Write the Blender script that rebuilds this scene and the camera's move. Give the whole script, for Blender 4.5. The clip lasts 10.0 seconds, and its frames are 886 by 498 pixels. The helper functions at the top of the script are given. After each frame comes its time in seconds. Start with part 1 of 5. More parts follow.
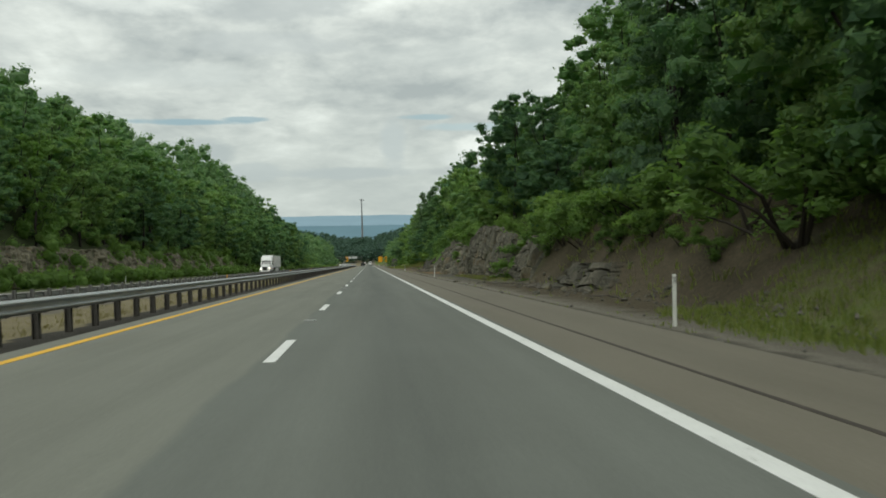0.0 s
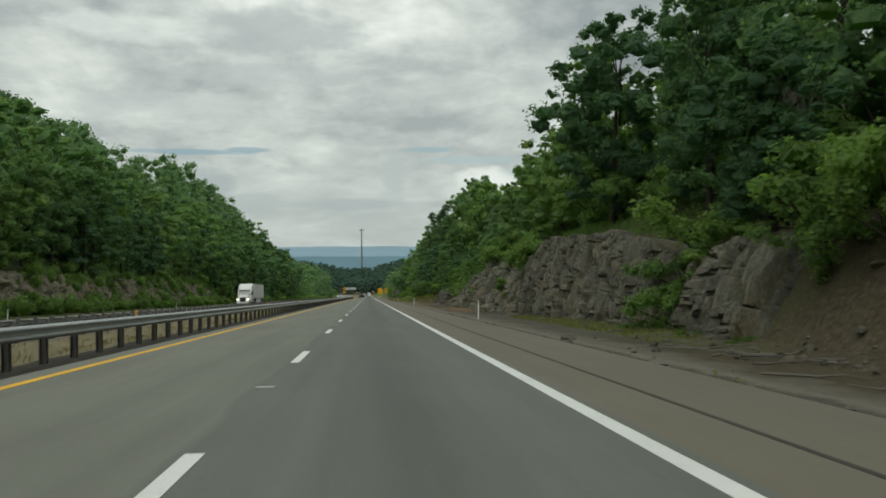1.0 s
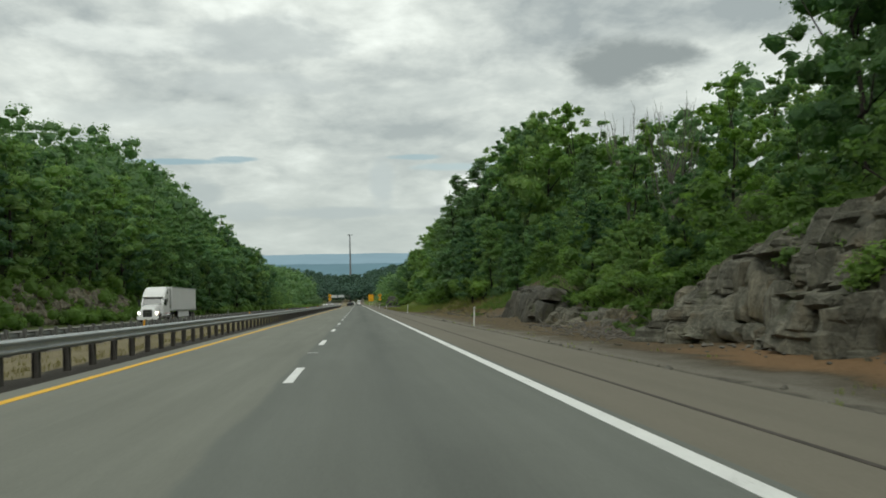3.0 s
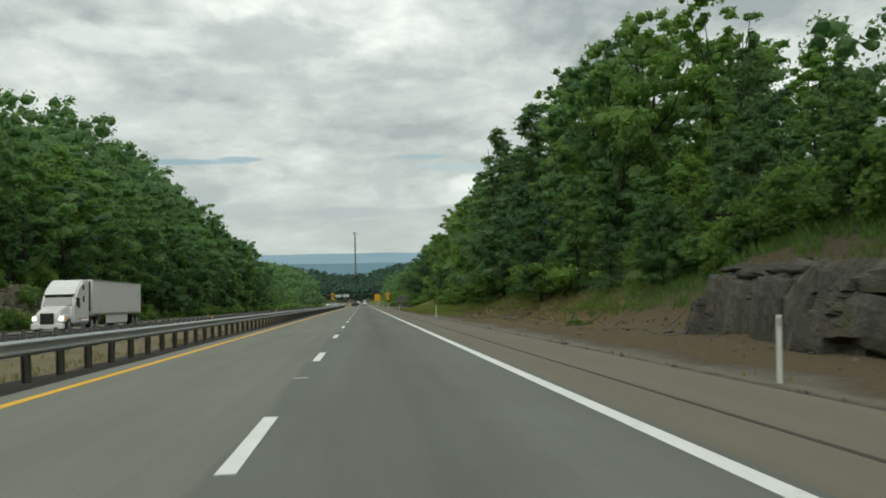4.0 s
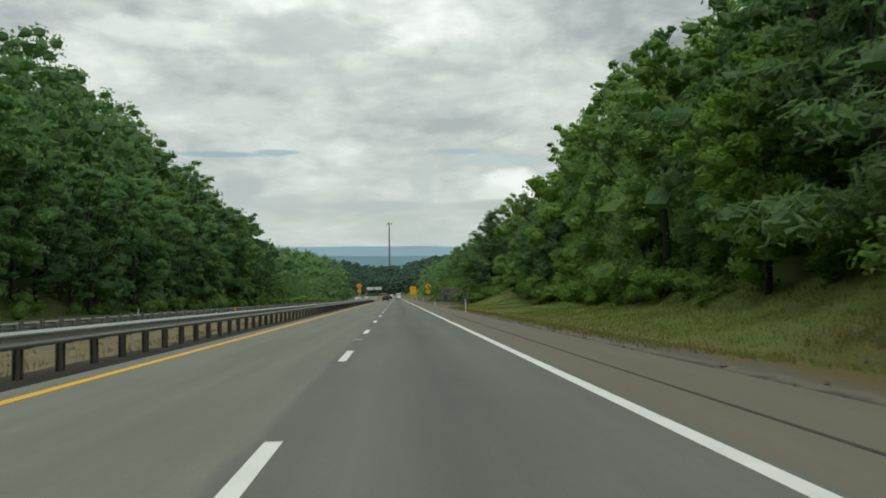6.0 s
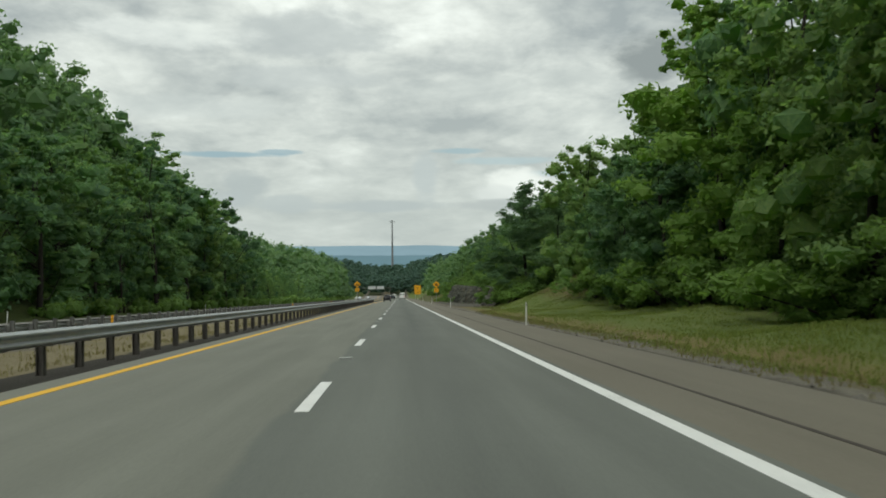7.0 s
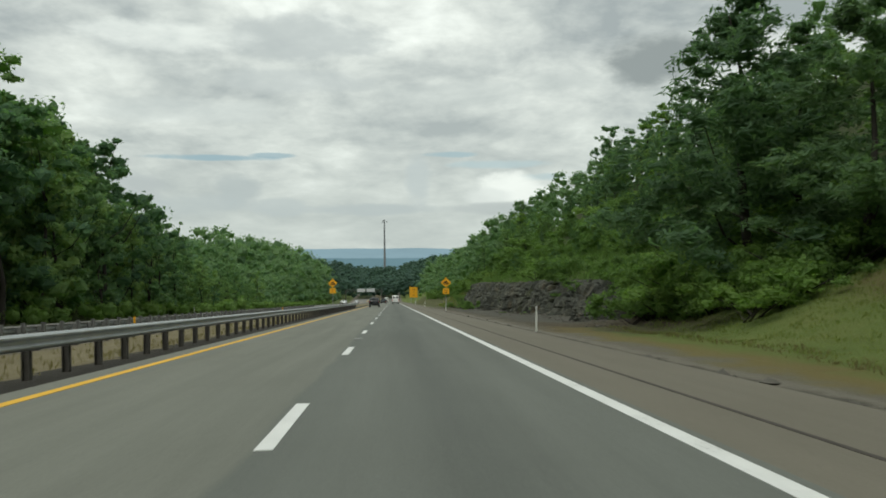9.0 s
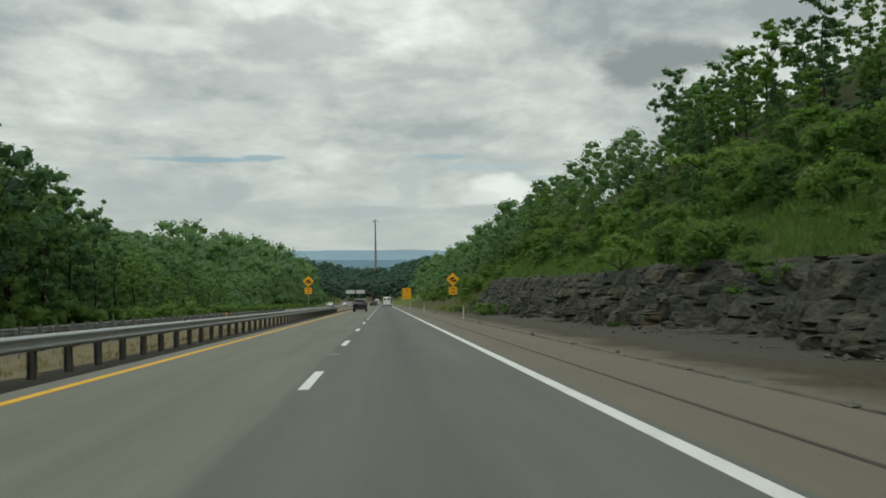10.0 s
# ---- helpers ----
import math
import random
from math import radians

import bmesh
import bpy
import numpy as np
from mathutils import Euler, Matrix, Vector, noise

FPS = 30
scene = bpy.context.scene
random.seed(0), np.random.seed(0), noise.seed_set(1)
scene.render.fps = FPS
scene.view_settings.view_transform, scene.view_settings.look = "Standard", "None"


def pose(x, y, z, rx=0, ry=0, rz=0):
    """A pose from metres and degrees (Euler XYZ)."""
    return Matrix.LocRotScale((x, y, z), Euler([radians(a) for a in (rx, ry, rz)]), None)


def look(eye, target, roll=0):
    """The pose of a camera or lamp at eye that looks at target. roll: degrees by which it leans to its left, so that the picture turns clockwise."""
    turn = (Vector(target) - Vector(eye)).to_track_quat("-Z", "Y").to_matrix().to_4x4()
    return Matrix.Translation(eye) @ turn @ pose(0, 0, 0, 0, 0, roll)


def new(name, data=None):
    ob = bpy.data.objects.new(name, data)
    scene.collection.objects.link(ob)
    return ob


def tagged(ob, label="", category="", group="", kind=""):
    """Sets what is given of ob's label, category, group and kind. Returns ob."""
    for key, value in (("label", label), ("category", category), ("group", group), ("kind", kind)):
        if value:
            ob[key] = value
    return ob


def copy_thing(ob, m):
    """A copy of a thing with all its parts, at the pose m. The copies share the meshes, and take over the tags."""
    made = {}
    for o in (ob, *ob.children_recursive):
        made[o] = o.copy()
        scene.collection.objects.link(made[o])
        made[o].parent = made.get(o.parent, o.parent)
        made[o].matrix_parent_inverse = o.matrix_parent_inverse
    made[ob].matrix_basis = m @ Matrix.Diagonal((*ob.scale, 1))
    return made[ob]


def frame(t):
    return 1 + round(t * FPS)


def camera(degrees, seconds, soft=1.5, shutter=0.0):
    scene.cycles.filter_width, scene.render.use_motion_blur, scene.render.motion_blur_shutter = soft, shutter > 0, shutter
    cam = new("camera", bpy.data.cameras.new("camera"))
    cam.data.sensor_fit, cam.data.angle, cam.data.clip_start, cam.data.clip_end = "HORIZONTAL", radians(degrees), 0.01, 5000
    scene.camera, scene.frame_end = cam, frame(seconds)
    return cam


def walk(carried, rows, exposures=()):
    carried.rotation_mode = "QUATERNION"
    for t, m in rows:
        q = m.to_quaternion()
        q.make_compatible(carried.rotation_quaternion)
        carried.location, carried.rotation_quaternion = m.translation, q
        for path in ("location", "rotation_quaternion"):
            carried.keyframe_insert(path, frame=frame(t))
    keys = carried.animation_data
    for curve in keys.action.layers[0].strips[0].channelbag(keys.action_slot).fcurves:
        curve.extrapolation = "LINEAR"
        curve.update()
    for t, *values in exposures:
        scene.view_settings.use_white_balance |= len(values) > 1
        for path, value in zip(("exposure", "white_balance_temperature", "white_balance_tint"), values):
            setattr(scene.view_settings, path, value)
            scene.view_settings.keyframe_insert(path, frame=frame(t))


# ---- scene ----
cam = camera(55.82, 10.0, soft=1.75, shutter=0.08)
GRADE = 0.052          # the road falls 5.2 m in 100 m
EYE = 1.248            # the eye over the road
# seconds, metres right of the lane line, metres along the road, yaw, pitch against the road, roll
ROWS = [
    (0.0, 1.318, 0.00, -5.083, 0.877, -1.440),
    (0.5, 1.391, 15.82, -4.906, 2.871, -1.132),
    (1.0, 1.380, 31.64, -5.146, 3.096, -0.724),
    (1.5, 1.322, 47.45, -5.237, 3.182, -0.816),
    (2.0, 1.261, 63.26, -5.485, 3.385, -1.003),
    (3.5, 1.077, 110.67, -6.019, 3.555, -1.564),
    (4.0, 1.044, 126.46, -5.579, 3.540, -1.587),
    (4.5, 1.011, 142.25, -5.634, 3.043, -1.610),
    (5.0, 0.998, 158.04, -3.690, 3.047, -1.049),
    (6.5, 1.092, 205.38, -3.143, 3.265, -0.665),
    (7.0, 1.079, 221.15, -3.011, 3.199, -0.692),
    (7.5, 1.066, 236.92, -3.387, 3.263, -0.720),
    (8.0, 1.051, 252.68, -3.729, 3.433, -0.660),
    (8.5, 1.069, 268.44, -3.497, 3.323, -0.687),
    (9.0, 1.088, 284.20, -3.520, 3.435, -0.715),
    (9.5, 1.125, 299.95, -3.789, 3.497, -0.777),
    (10.0, 1.163, 315.70, -4.123, 3.563, -0.840),
]


def road_z(y):
    """The height of the carriageway's surface."""
    return -GRADE * y


walk(cam, [(t, pose(x, y, EYE + road_z(y)) @ pose(0, 0, 0, -math.degrees(math.atan(GRADE))) @ pose(0, 0, 0, 0, 0, yaw)
            @ pose(0, 0, 0, 90 + pitch) @ pose(0, 0, 0, 0, 0, roll)) for t, x, y, yaw, pitch, roll in ROWS],
     exposures=((0.0, 0.0, 6500, -1), (0.5, -0.14, 6500, -1), (1.0, -0.18, 6500, -1), (1.5, -0.10, 6500, -1), (2.0, 0.0, 6500, -1), (4.0, 0.0, 6500, -1), (7.0, 0.0, 6500, -1), (8.5, 0.0, 6500, -1), (9.5, 0.04, 6500, -1), (10.0, -0.15, 6500, -1)))
import itertools

# ---- world and light ----
SUN_ELEVATION, SUN_AZIMUTH = 58.0, 215.0      # a veiled sun behind the camera


def ramp(tree, stops, source=None, mode="LINEAR"):
    n = tree.nodes.new("ShaderNodeValToRGB")
    n.color_ramp.interpolation = mode
    while len(n.color_ramp.elements) < len(stops):
        n.color_ramp.elements.new(0.5)
    for e, (at, col) in zip(n.color_ramp.elements, stops):
        e.position = at
        e.color = (col, col, col, 1) if isinstance(col, (int, float)) else (*col, 1)
    if source:
        tree.links.new(source, n.inputs[0])
    return n


def mixer(tree, fac, a, b, mode="MIX"):
    """A colour mix; fac, a and b are sockets, numbers or colours."""
    n = tree.nodes.new("ShaderNodeMix")
    n.data_type, n.blend_type = "RGBA", mode
    for sock, v in ((n.inputs[0], fac), (n.inputs[6], a), (n.inputs[7], b)):
        if isinstance(v, bpy.types.NodeSocket):
            tree.links.new(v, sock)
        elif isinstance(v, (int, float)):
            sock.default_value = v if sock == n.inputs[0] else (v, v, v, 1)
        else:
            sock.default_value = (*v, 1)
    return n.outputs[2]


def calc(tree, op, a, b=0.0, c=0.0, clamp=False):
    n = tree.nodes.new("ShaderNodeMath")
    n.operation, n.use_clamp = op, clamp
    for sock, v in zip(n.inputs, (a, b, c)):
        if isinstance(v, bpy.types.NodeSocket):
            tree.links.new(v, sock)
        else:
            sock.default_value = v
    return n.outputs[0]


def noise_tex(tree, vector, scale, detail=4.0, rough=0.55, distort=0.0):
    n = tree.nodes.new("ShaderNodeTexNoise")
    n.inputs["Scale"].default_value, n.inputs["Detail"].default_value = scale, detail
    n.inputs["Roughness"].default_value, n.inputs["Distortion"].default_value = rough, distort
    if vector:
        tree.links.new(vector, n.inputs["Vector"])
    return n.outputs["Fac"]


def noise_tex_colour(tree, vector, scale):
    n = tree.nodes.new("ShaderNodeTexNoise")
    n.inputs["Scale"].default_value = scale
    tree.links.new(vector, n.inputs["Vector"])
    return n.outputs["Color"]


CLOUDS = (
    (-6.0, 14.6, 5.5, 1.5, (0.47, 0.49, 0.51), 0.75), (-5.9, 11.7, 4.6, 0.8, (0.50, 0.52, 0.54), 0.6), (18.4, 12.6, 4.6, 1.7, (0.29, 0.31, 0.325), 1.0), (12.0, 11.6, 3.5, 0.8, (0.50, 0.52, 0.53), 0.5), (5.0, 11.0, 5.0, 0.9, (0.52, 0.54, 0.55), 0.45),
    (-15.0, 14.2, 5.0, 0.9, (0.92, 0.92, 0.91), 0.5), (-14.0, 9.6, 6.0, 0.8, (0.58, 0.60, 0.61), 0.5),
    (-11.8, 6.6, 4.0, 0.20, (0.30, 0.41, 0.485), 0.85), (-8.0, 6.8, 1.5, 0.18, (0.32, 0.42, 0.49), 0.8), (4.2, 6.9, 1.8, 0.20, (0.36, 0.46, 0.52), 0.8), (7.6, 6.2, 3.4, 0.30, (0.44, 0.53, 0.58), 0.7), (10.5, 5.3, 1.8, 0.30, (0.40, 0.50, 0.56), 0.6),
    (8.2, 4.7, 2.4, 1.0, (0.86, 0.86, 0.85), 0.95), (9.8, 4.2, 1.5, 0.6, (0.82, 0.82, 0.81), 0.8), (6.4, 4.1, 1.7, 0.6, (0.70, 0.71, 0.71), 0.8), (7.6, 3.2, 3.8, 0.40, (0.45, 0.47, 0.485), 0.75), (1.9, 5.0, 0.9, 1.7, (0.49, 0.52, 0.54), 0.8), (-1.2, 3.2, 4.2, 0.42, (0.45, 0.48, 0.50), 0.85),
    (-10.2, 4.5, 1.5, 1.1, (0.43, 0.46, 0.48), 0.8), (-13.0, 3.6, 3.4, 0.8, (0.45, 0.48, 0.50), 0.75), (-16.4, 4.6, 2.2, 0.8, (0.46, 0.48, 0.50), 0.7), (-7.6, 3.3, 2.0, 0.6, (0.47, 0.50, 0.52), 0.7))


def make_world():
    world = bpy.data.worlds.new("overcast_sky")
    scene.world = world
    world.use_nodes = True
    t = world.node_tree
    t.nodes.clear()
    out = t.nodes.new("ShaderNodeOutputWorld")
    sky = t.nodes.new("ShaderNodeTexSky")
    sky.sky_type, sky.sun_disc = "NISHITA", False
    sky.sun_elevation, sky.sun_rotation = radians(SUN_ELEVATION), radians(SUN_AZIMUTH)
    air = t.nodes.new("ShaderNodeBackground")
    air.inputs[1].default_value = 0.10
    t.links.new(sky.outputs[0], air.inputs[0])
    co = t.nodes.new("ShaderNodeTexCoord")
    sep = t.nodes.new("ShaderNodeSeparateXYZ")
    t.links.new(co.outputs["Generated"], sep.inputs[0])
    # the cloud deck lies in a plane overhead, so it crowds together towards the horizon
    depth = calc(t, "ADD", calc(t, "MAXIMUM", sep.outputs[2], 0.0), 0.22)
    flat = t.nodes.new("ShaderNodeCombineXYZ")
    t.links.new(calc(t, "DIVIDE", sep.outputs[0], depth), flat.inputs[0])
    t.links.new(calc(t, "DIVIDE", sep.outputs[1], depth), flat.inputs[1])
    flat.inputs[2].default_value = 3.7
    stretch = t.nodes.new("ShaderNodeMapping")
    stretch.inputs["Scale"].default_value = (1.5, 1.3, 1)
    t.links.new(flat.outputs[0], stretch.inputs[0])
    big = noise_tex(t, stretch.outputs[0], 1.5, 5, 0.55, 0.3)
    fine = noise_tex(t, stretch.outputs[0], 4.2, 6, 0.6, 0.2)
    shade = calc(t, "ADD", calc(t, "MULTIPLY", big, 0.66), calc(t, "MULTIPLY", fine, 0.34))
    # heaped clouds stand low over the horizon
    heap = t.nodes.new("ShaderNodeMapping")
    heap.inputs["Scale"].default_value = (1.0, 1.0, 2.6)
    t.links.new(co.outputs["Generated"], heap.inputs[0])
    heaps = noise_tex(t, heap.outputs[0], 7.5, 6, 0.55, 0.6)
    near = ramp(t, ((0.02, 0.0), (0.06, 0.75), (0.13, 0.6), (0.20, 0.0)), sep.outputs[2])
    shade = calc(t, "ADD", shade, calc(t, "MULTIPLY", calc(t, "SUBTRACT", heaps, 0.48), calc(t, "MULTIPLY", near.outputs[0], 0.55)))
    cloud = ramp(t, ((0.36, (0.36, 0.385, 0.41)), (0.46, (0.53, 0.545, 0.555)), (0.56, (0.72, 0.725, 0.72)), (0.67, (0.96, 0.96, 0.95))), shade)
    low = ramp(t, ((0.0, 1.0), (0.06, 0.9), (0.12, 0.5), (0.24, 0.0)), sep.outputs[2])
    cloud_low = mixer(t, calc(t, "MULTIPLY", low.outputs[0], 0.78), cloud.outputs[0], (0.500, 0.522, 0.520))
    # the clouds that stand over the valley: bearing and height in degrees, their half widths, colour, density
    bearing = calc(t, "MULTIPLY", calc(t, "ARCTAN2", sep.outputs[0], sep.outputs[1]), 180 / math.pi)
    height = calc(t, "MULTIPLY", calc(t, "ARCSINE", sep.outputs[2]), 180 / math.pi)
    rag = t.nodes.new("ShaderNodeMapping")
    rag.inputs["Scale"].default_value = (1.0, 1.0, 2.2)
    t.links.new(co.outputs["Generated"], rag.inputs[0])
    ragged = calc(t, "SUBTRACT", noise_tex(t, rag.outputs[0], 14, 5, 0.6), 0.5)
    for b0, h0, bw, hw, col, much in CLOUDS:
        u = calc(t, "DIVIDE", calc(t, "SUBTRACT", bearing, b0), bw)
        v = calc(t, "DIVIDE", calc(t, "SUBTRACT", height, h0), hw)
        r = calc(t, "ADD", calc(t, "ADD", calc(t, "MULTIPLY", u, u), calc(t, "MULTIPLY", v, v)), calc(t, "MULTIPLY", ragged, 3.2))
        inside = ramp(t, ((0.0, much), (0.15, much), (1.0, 0.0)), calc(t, "DIVIDE", r, 1.5), "EASE")
        cloud_low = mixer(t, inside.outputs[0], cloud_low, col)
    glow = t.nodes.new("ShaderNodeBackground")
    glow.inputs[1].default_value = 1.1
    t.links.new(cloud_low, glow.inputs[0])
    gaps = ramp(t, ((0.0, 0.6), (0.20, 0.7), (0.27, 1.0), (1.0, 1.0)), noise_tex(t, stretch.outputs[0], 2.3, 4, 0.5, 0.5))
    both = t.nodes.new("ShaderNodeMixShader")
    t.links.new(gaps.outputs[0], both.inputs[0])
    t.links.new(air.outputs[0], both.inputs[1])
    t.links.new(glow.outputs[0], both.inputs[2])
    t.links.new(both.outputs[0], out.inputs[0])
    sun = new("sun", bpy.data.lights.new("sun", "SUN"))
    sun.data.energy, sun.data.angle, sun.data.color = 1.2, radians(35), (1.0, 0.97, 0.92)
    a, e = radians(SUN_AZIMUTH), radians(SUN_ELEVATION)
    sun.matrix_world = look((0, 0, 0), (-math.sin(a) * math.cos(e), -math.cos(a) * math.cos(e), -math.sin(e)))
    sun.location = (0, 0, 120)


make_world()

# ---- materials ----


def material(name, rough=0.8, metal=0.0, spec=0.3):
    m = bpy.data.materials.new(name)
    m.use_nodes = True
    t = m.node_tree
    p = t.nodes["Principled BSDF"]
    p.inputs["Roughness"].default_value, p.inputs["Metallic"].default_value = rough, metal
    p.inputs["Specular IOR Level"].default_value = spec
    return m, t, p


def bump(t, p, height, strength, distance):
    b = t.nodes.new("ShaderNodeBump")
    b.inputs["Strength"].default_value, b.inputs["Distance"].default_value = strength, distance
    t.links.new(height, b.inputs["Height"])
    t.links.new(b.outputs[0], p.inputs["Normal"])


def coords(t, scale=(1, 1, 1)):
    co = t.nodes.new("ShaderNodeTexCoord")
    m = t.nodes.new("ShaderNodeMapping")
    m.inputs["Scale"].default_value = scale
    t.links.new(co.outputs["Object"], m.inputs[0])
    return m.outputs[0]


def simple(name, col, rough=0.6, metal=0.0, spec=0.4, vary=0.12, scale=3.0, grain=0.0):
    """A plain surface with a little dirt in two sizes."""
    m, t, p = material(name, rough, metal, spec)
    co = coords(t)
    f = calc(t, "ADD", calc(t, "MULTIPLY", noise_tex(t, co, scale), 0.6), calc(t, "MULTIPLY", noise_tex(t, co, scale * 9), 0.4))
    lo, hi = [max(0, c * (1 - vary)) for c in col], [min(1, c * (1 + vary)) for c in col]
    t.links.new(ramp(t, ((0.3, lo), (0.7, hi)), f).outputs[0], p.inputs["Base Color"])
    if grain:
        bump(t, p, noise_tex(t, co, scale * 25), grain, 0.01)
    return m


def asphalt(name, col, streaks, right_dark=0.0):
    """Worn asphalt: stone grain, long stains along the wheel tracks."""
    m, t, p = material(name, 0.88, 0.0, 0.25)
    co = coords(t)
    long = coords(t, (1.4, 0.03, 1))
    grain = noise_tex(t, co, 38, 5, 0.7)
    stain = noise_tex(t, long, 1.2, 5, 0.6)
    blot = noise_tex(t, co, 0.22, 5, 0.6)
    c = ramp(t, ((0.25, [v * 0.82 for v in col]), (0.75, [v * 1.16 for v in col])), grain).outputs[0]
    c = mixer(t, streaks, c, ramp(t, ((0.3, 0.62), (0.7, 1.0)), stain).outputs[0], "MULTIPLY")
    c = mixer(t, 0.45, c, ramp(t, ((0.3, (0.80, 0.79, 0.78)), (0.7, (1.0, 1.0, 1.0))), blot).outputs[0], "MULTIPLY")
    if right_dark:
        sep = t.nodes.new("ShaderNodeSeparateXYZ")
        t.links.new(co, sep.inputs[0])
        wob = calc(t, "ADD", sep.outputs[0], calc(t, "MULTIPLY", calc(t, "SUBTRACT", blot, 0.5), 0.5))
        # windscreen shading is painted in, darkening the right lane; oil darkens each lane's middle
        lane = ramp(t, ((0.0, (1.06, 1.03, 0.97)), (0.474, (1.04, 1.02, 0.97)), (0.486, (0.80, 0.815, 0.81)), (0.60, (0.86, 0.87, 0.86)), (0.71, (0.70, 0.715, 0.715)), (0.82, (0.86, 0.87, 0.86)), (1.0, (0.82, 0.83, 0.82))),
                    calc(t, "MULTIPLY_ADD", wob, 1 / 8.0, 0.5))
        c = mixer(t, right_dark, c, lane.outputs[0], "MULTIPLY")
    t.links.new(c, p.inputs["Base Color"])
    bump(t, p, grain, 0.35, 0.01)
    return m


def paint_line(name, col):
    """Road paint, worn through to the asphalt in specks."""
    m, t, p = material(name, 0.7)
    co = coords(t)
    wear = calc(t, "ADD", calc(t, "MULTIPLY", noise_tex(t, co, 30, 5, 0.7), 0.6), calc(t, "MULTIPLY", noise_tex(t, co, 1.3), 0.4))
    t.links.new(ramp(t, ((0.33, (0.22, 0.21, 0.19)), (0.40, [c * 0.86 for c in col]), (0.62, col)), wear).outputs[0], p.inputs["Base Color"])
    return m


def foliage(name, dark, mid, light):
    m, t, p = material(name, 0.62, 0.0, 0.22)
    co = coords(t)
    speck = noise_tex(t, co, 12, 3, 0.7)
    bump(t, p, speck, 0.9, 0.12)
    geo = t.nodes.new("ShaderNodeNewGeometry")
    info = t.nodes.new("ShaderNodeObjectInfo")
    leaf = geo.outputs["Random Per Island"]
    tone = calc(t, "ADD", calc(t, "MULTIPLY", leaf, 0.24), calc(t, "MULTIPLY", noise_tex(t, co, 0.55, 3), 0.24))
    tone = calc(t, "ADD", tone, calc(t, "MULTIPLY", info.outputs["Random"], 0.40))
    tone = calc(t, "ADD", tone, calc(t, "MULTIPLY", calc(t, "SUBTRACT", speck, 0.4), 0.6))
    col = ramp(t, ((0.18, dark), (0.48, mid), (0.85, light)), tone).outputs[0]
    t.links.new(col, p.inputs["Base Color"])
    tr = t.nodes.new("ShaderNodeBsdfTranslucent")
    t.links.new(mixer(t, 1.0, col, (1.35, 1.5, 0.85), "MULTIPLY"), tr.inputs[0])
    mx = t.nodes.new("ShaderNodeMixShader")
    mx.inputs[0].default_value = 0.5
    t.links.new(p.outputs[0], mx.inputs[1])
    t.links.new(tr.outputs[0], mx.inputs[2])
    t.links.new(mx.outputs[0], t.nodes["Material Output"].inputs[0])
    return m


def rock_material(name, dark, mid, light, rust, squash, spread=1.0):
    m, t, p = material(name, 0.9, 0.0, 0.2)
    co = coords(t, squash)
    a = noise_tex(t, co, 0.9, 8, 0.65, 0.4)
    b = noise_tex(t, coords(t), 9, 6, 0.7)
    c = ramp(t, ((0.30, dark), (0.50, mid), (0.70, light)), calc(t, "ADD", calc(t, "MULTIPLY", a, 0.65), calc(t, "MULTIPLY", b, 0.35))).outputs[0]
    c = mixer(t, ramp(t, ((0.56, 0.0), (0.70, 0.7)), noise_tex(t, coords(t), 0.5, 5, 0.6)).outputs[0], c, rust)
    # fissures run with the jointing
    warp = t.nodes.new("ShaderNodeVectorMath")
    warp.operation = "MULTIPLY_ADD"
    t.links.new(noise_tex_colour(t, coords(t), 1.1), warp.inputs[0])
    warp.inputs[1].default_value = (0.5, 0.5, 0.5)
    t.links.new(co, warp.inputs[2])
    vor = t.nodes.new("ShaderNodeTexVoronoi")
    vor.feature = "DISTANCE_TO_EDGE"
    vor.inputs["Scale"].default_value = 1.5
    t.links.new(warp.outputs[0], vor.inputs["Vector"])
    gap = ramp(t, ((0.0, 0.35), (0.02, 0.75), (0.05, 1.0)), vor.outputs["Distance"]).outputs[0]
    info = t.nodes.new("ShaderNodeObjectInfo")
    tone = ramp(t, ((0.0, (0.62, 0.60, 0.57)), (0.45, (1.0, 1.0, 0.97)), (0.8, (1.14, 1.09, 1.0)), (1.0, (1.30, 1.20, 1.02))), info.outputs["Random"]).outputs[0]
    c = mixer(t, spread, c, tone, "MULTIPLY")
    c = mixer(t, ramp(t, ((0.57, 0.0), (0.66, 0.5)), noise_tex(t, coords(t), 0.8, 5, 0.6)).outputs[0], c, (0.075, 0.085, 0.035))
    c = mixer(t, ramp(t, ((0.62, 0.0), (0.74, 0.4)), noise_tex(t, coords(t, (1, 1, 0.4)), 3.1, 6, 0.65)).outputs[0], c, [min(1, v * 1.5) for v in light])
    t.links.new(c, p.inputs["Base Color"])
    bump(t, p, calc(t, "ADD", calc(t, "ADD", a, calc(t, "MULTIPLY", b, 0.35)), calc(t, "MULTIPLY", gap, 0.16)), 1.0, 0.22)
    return m


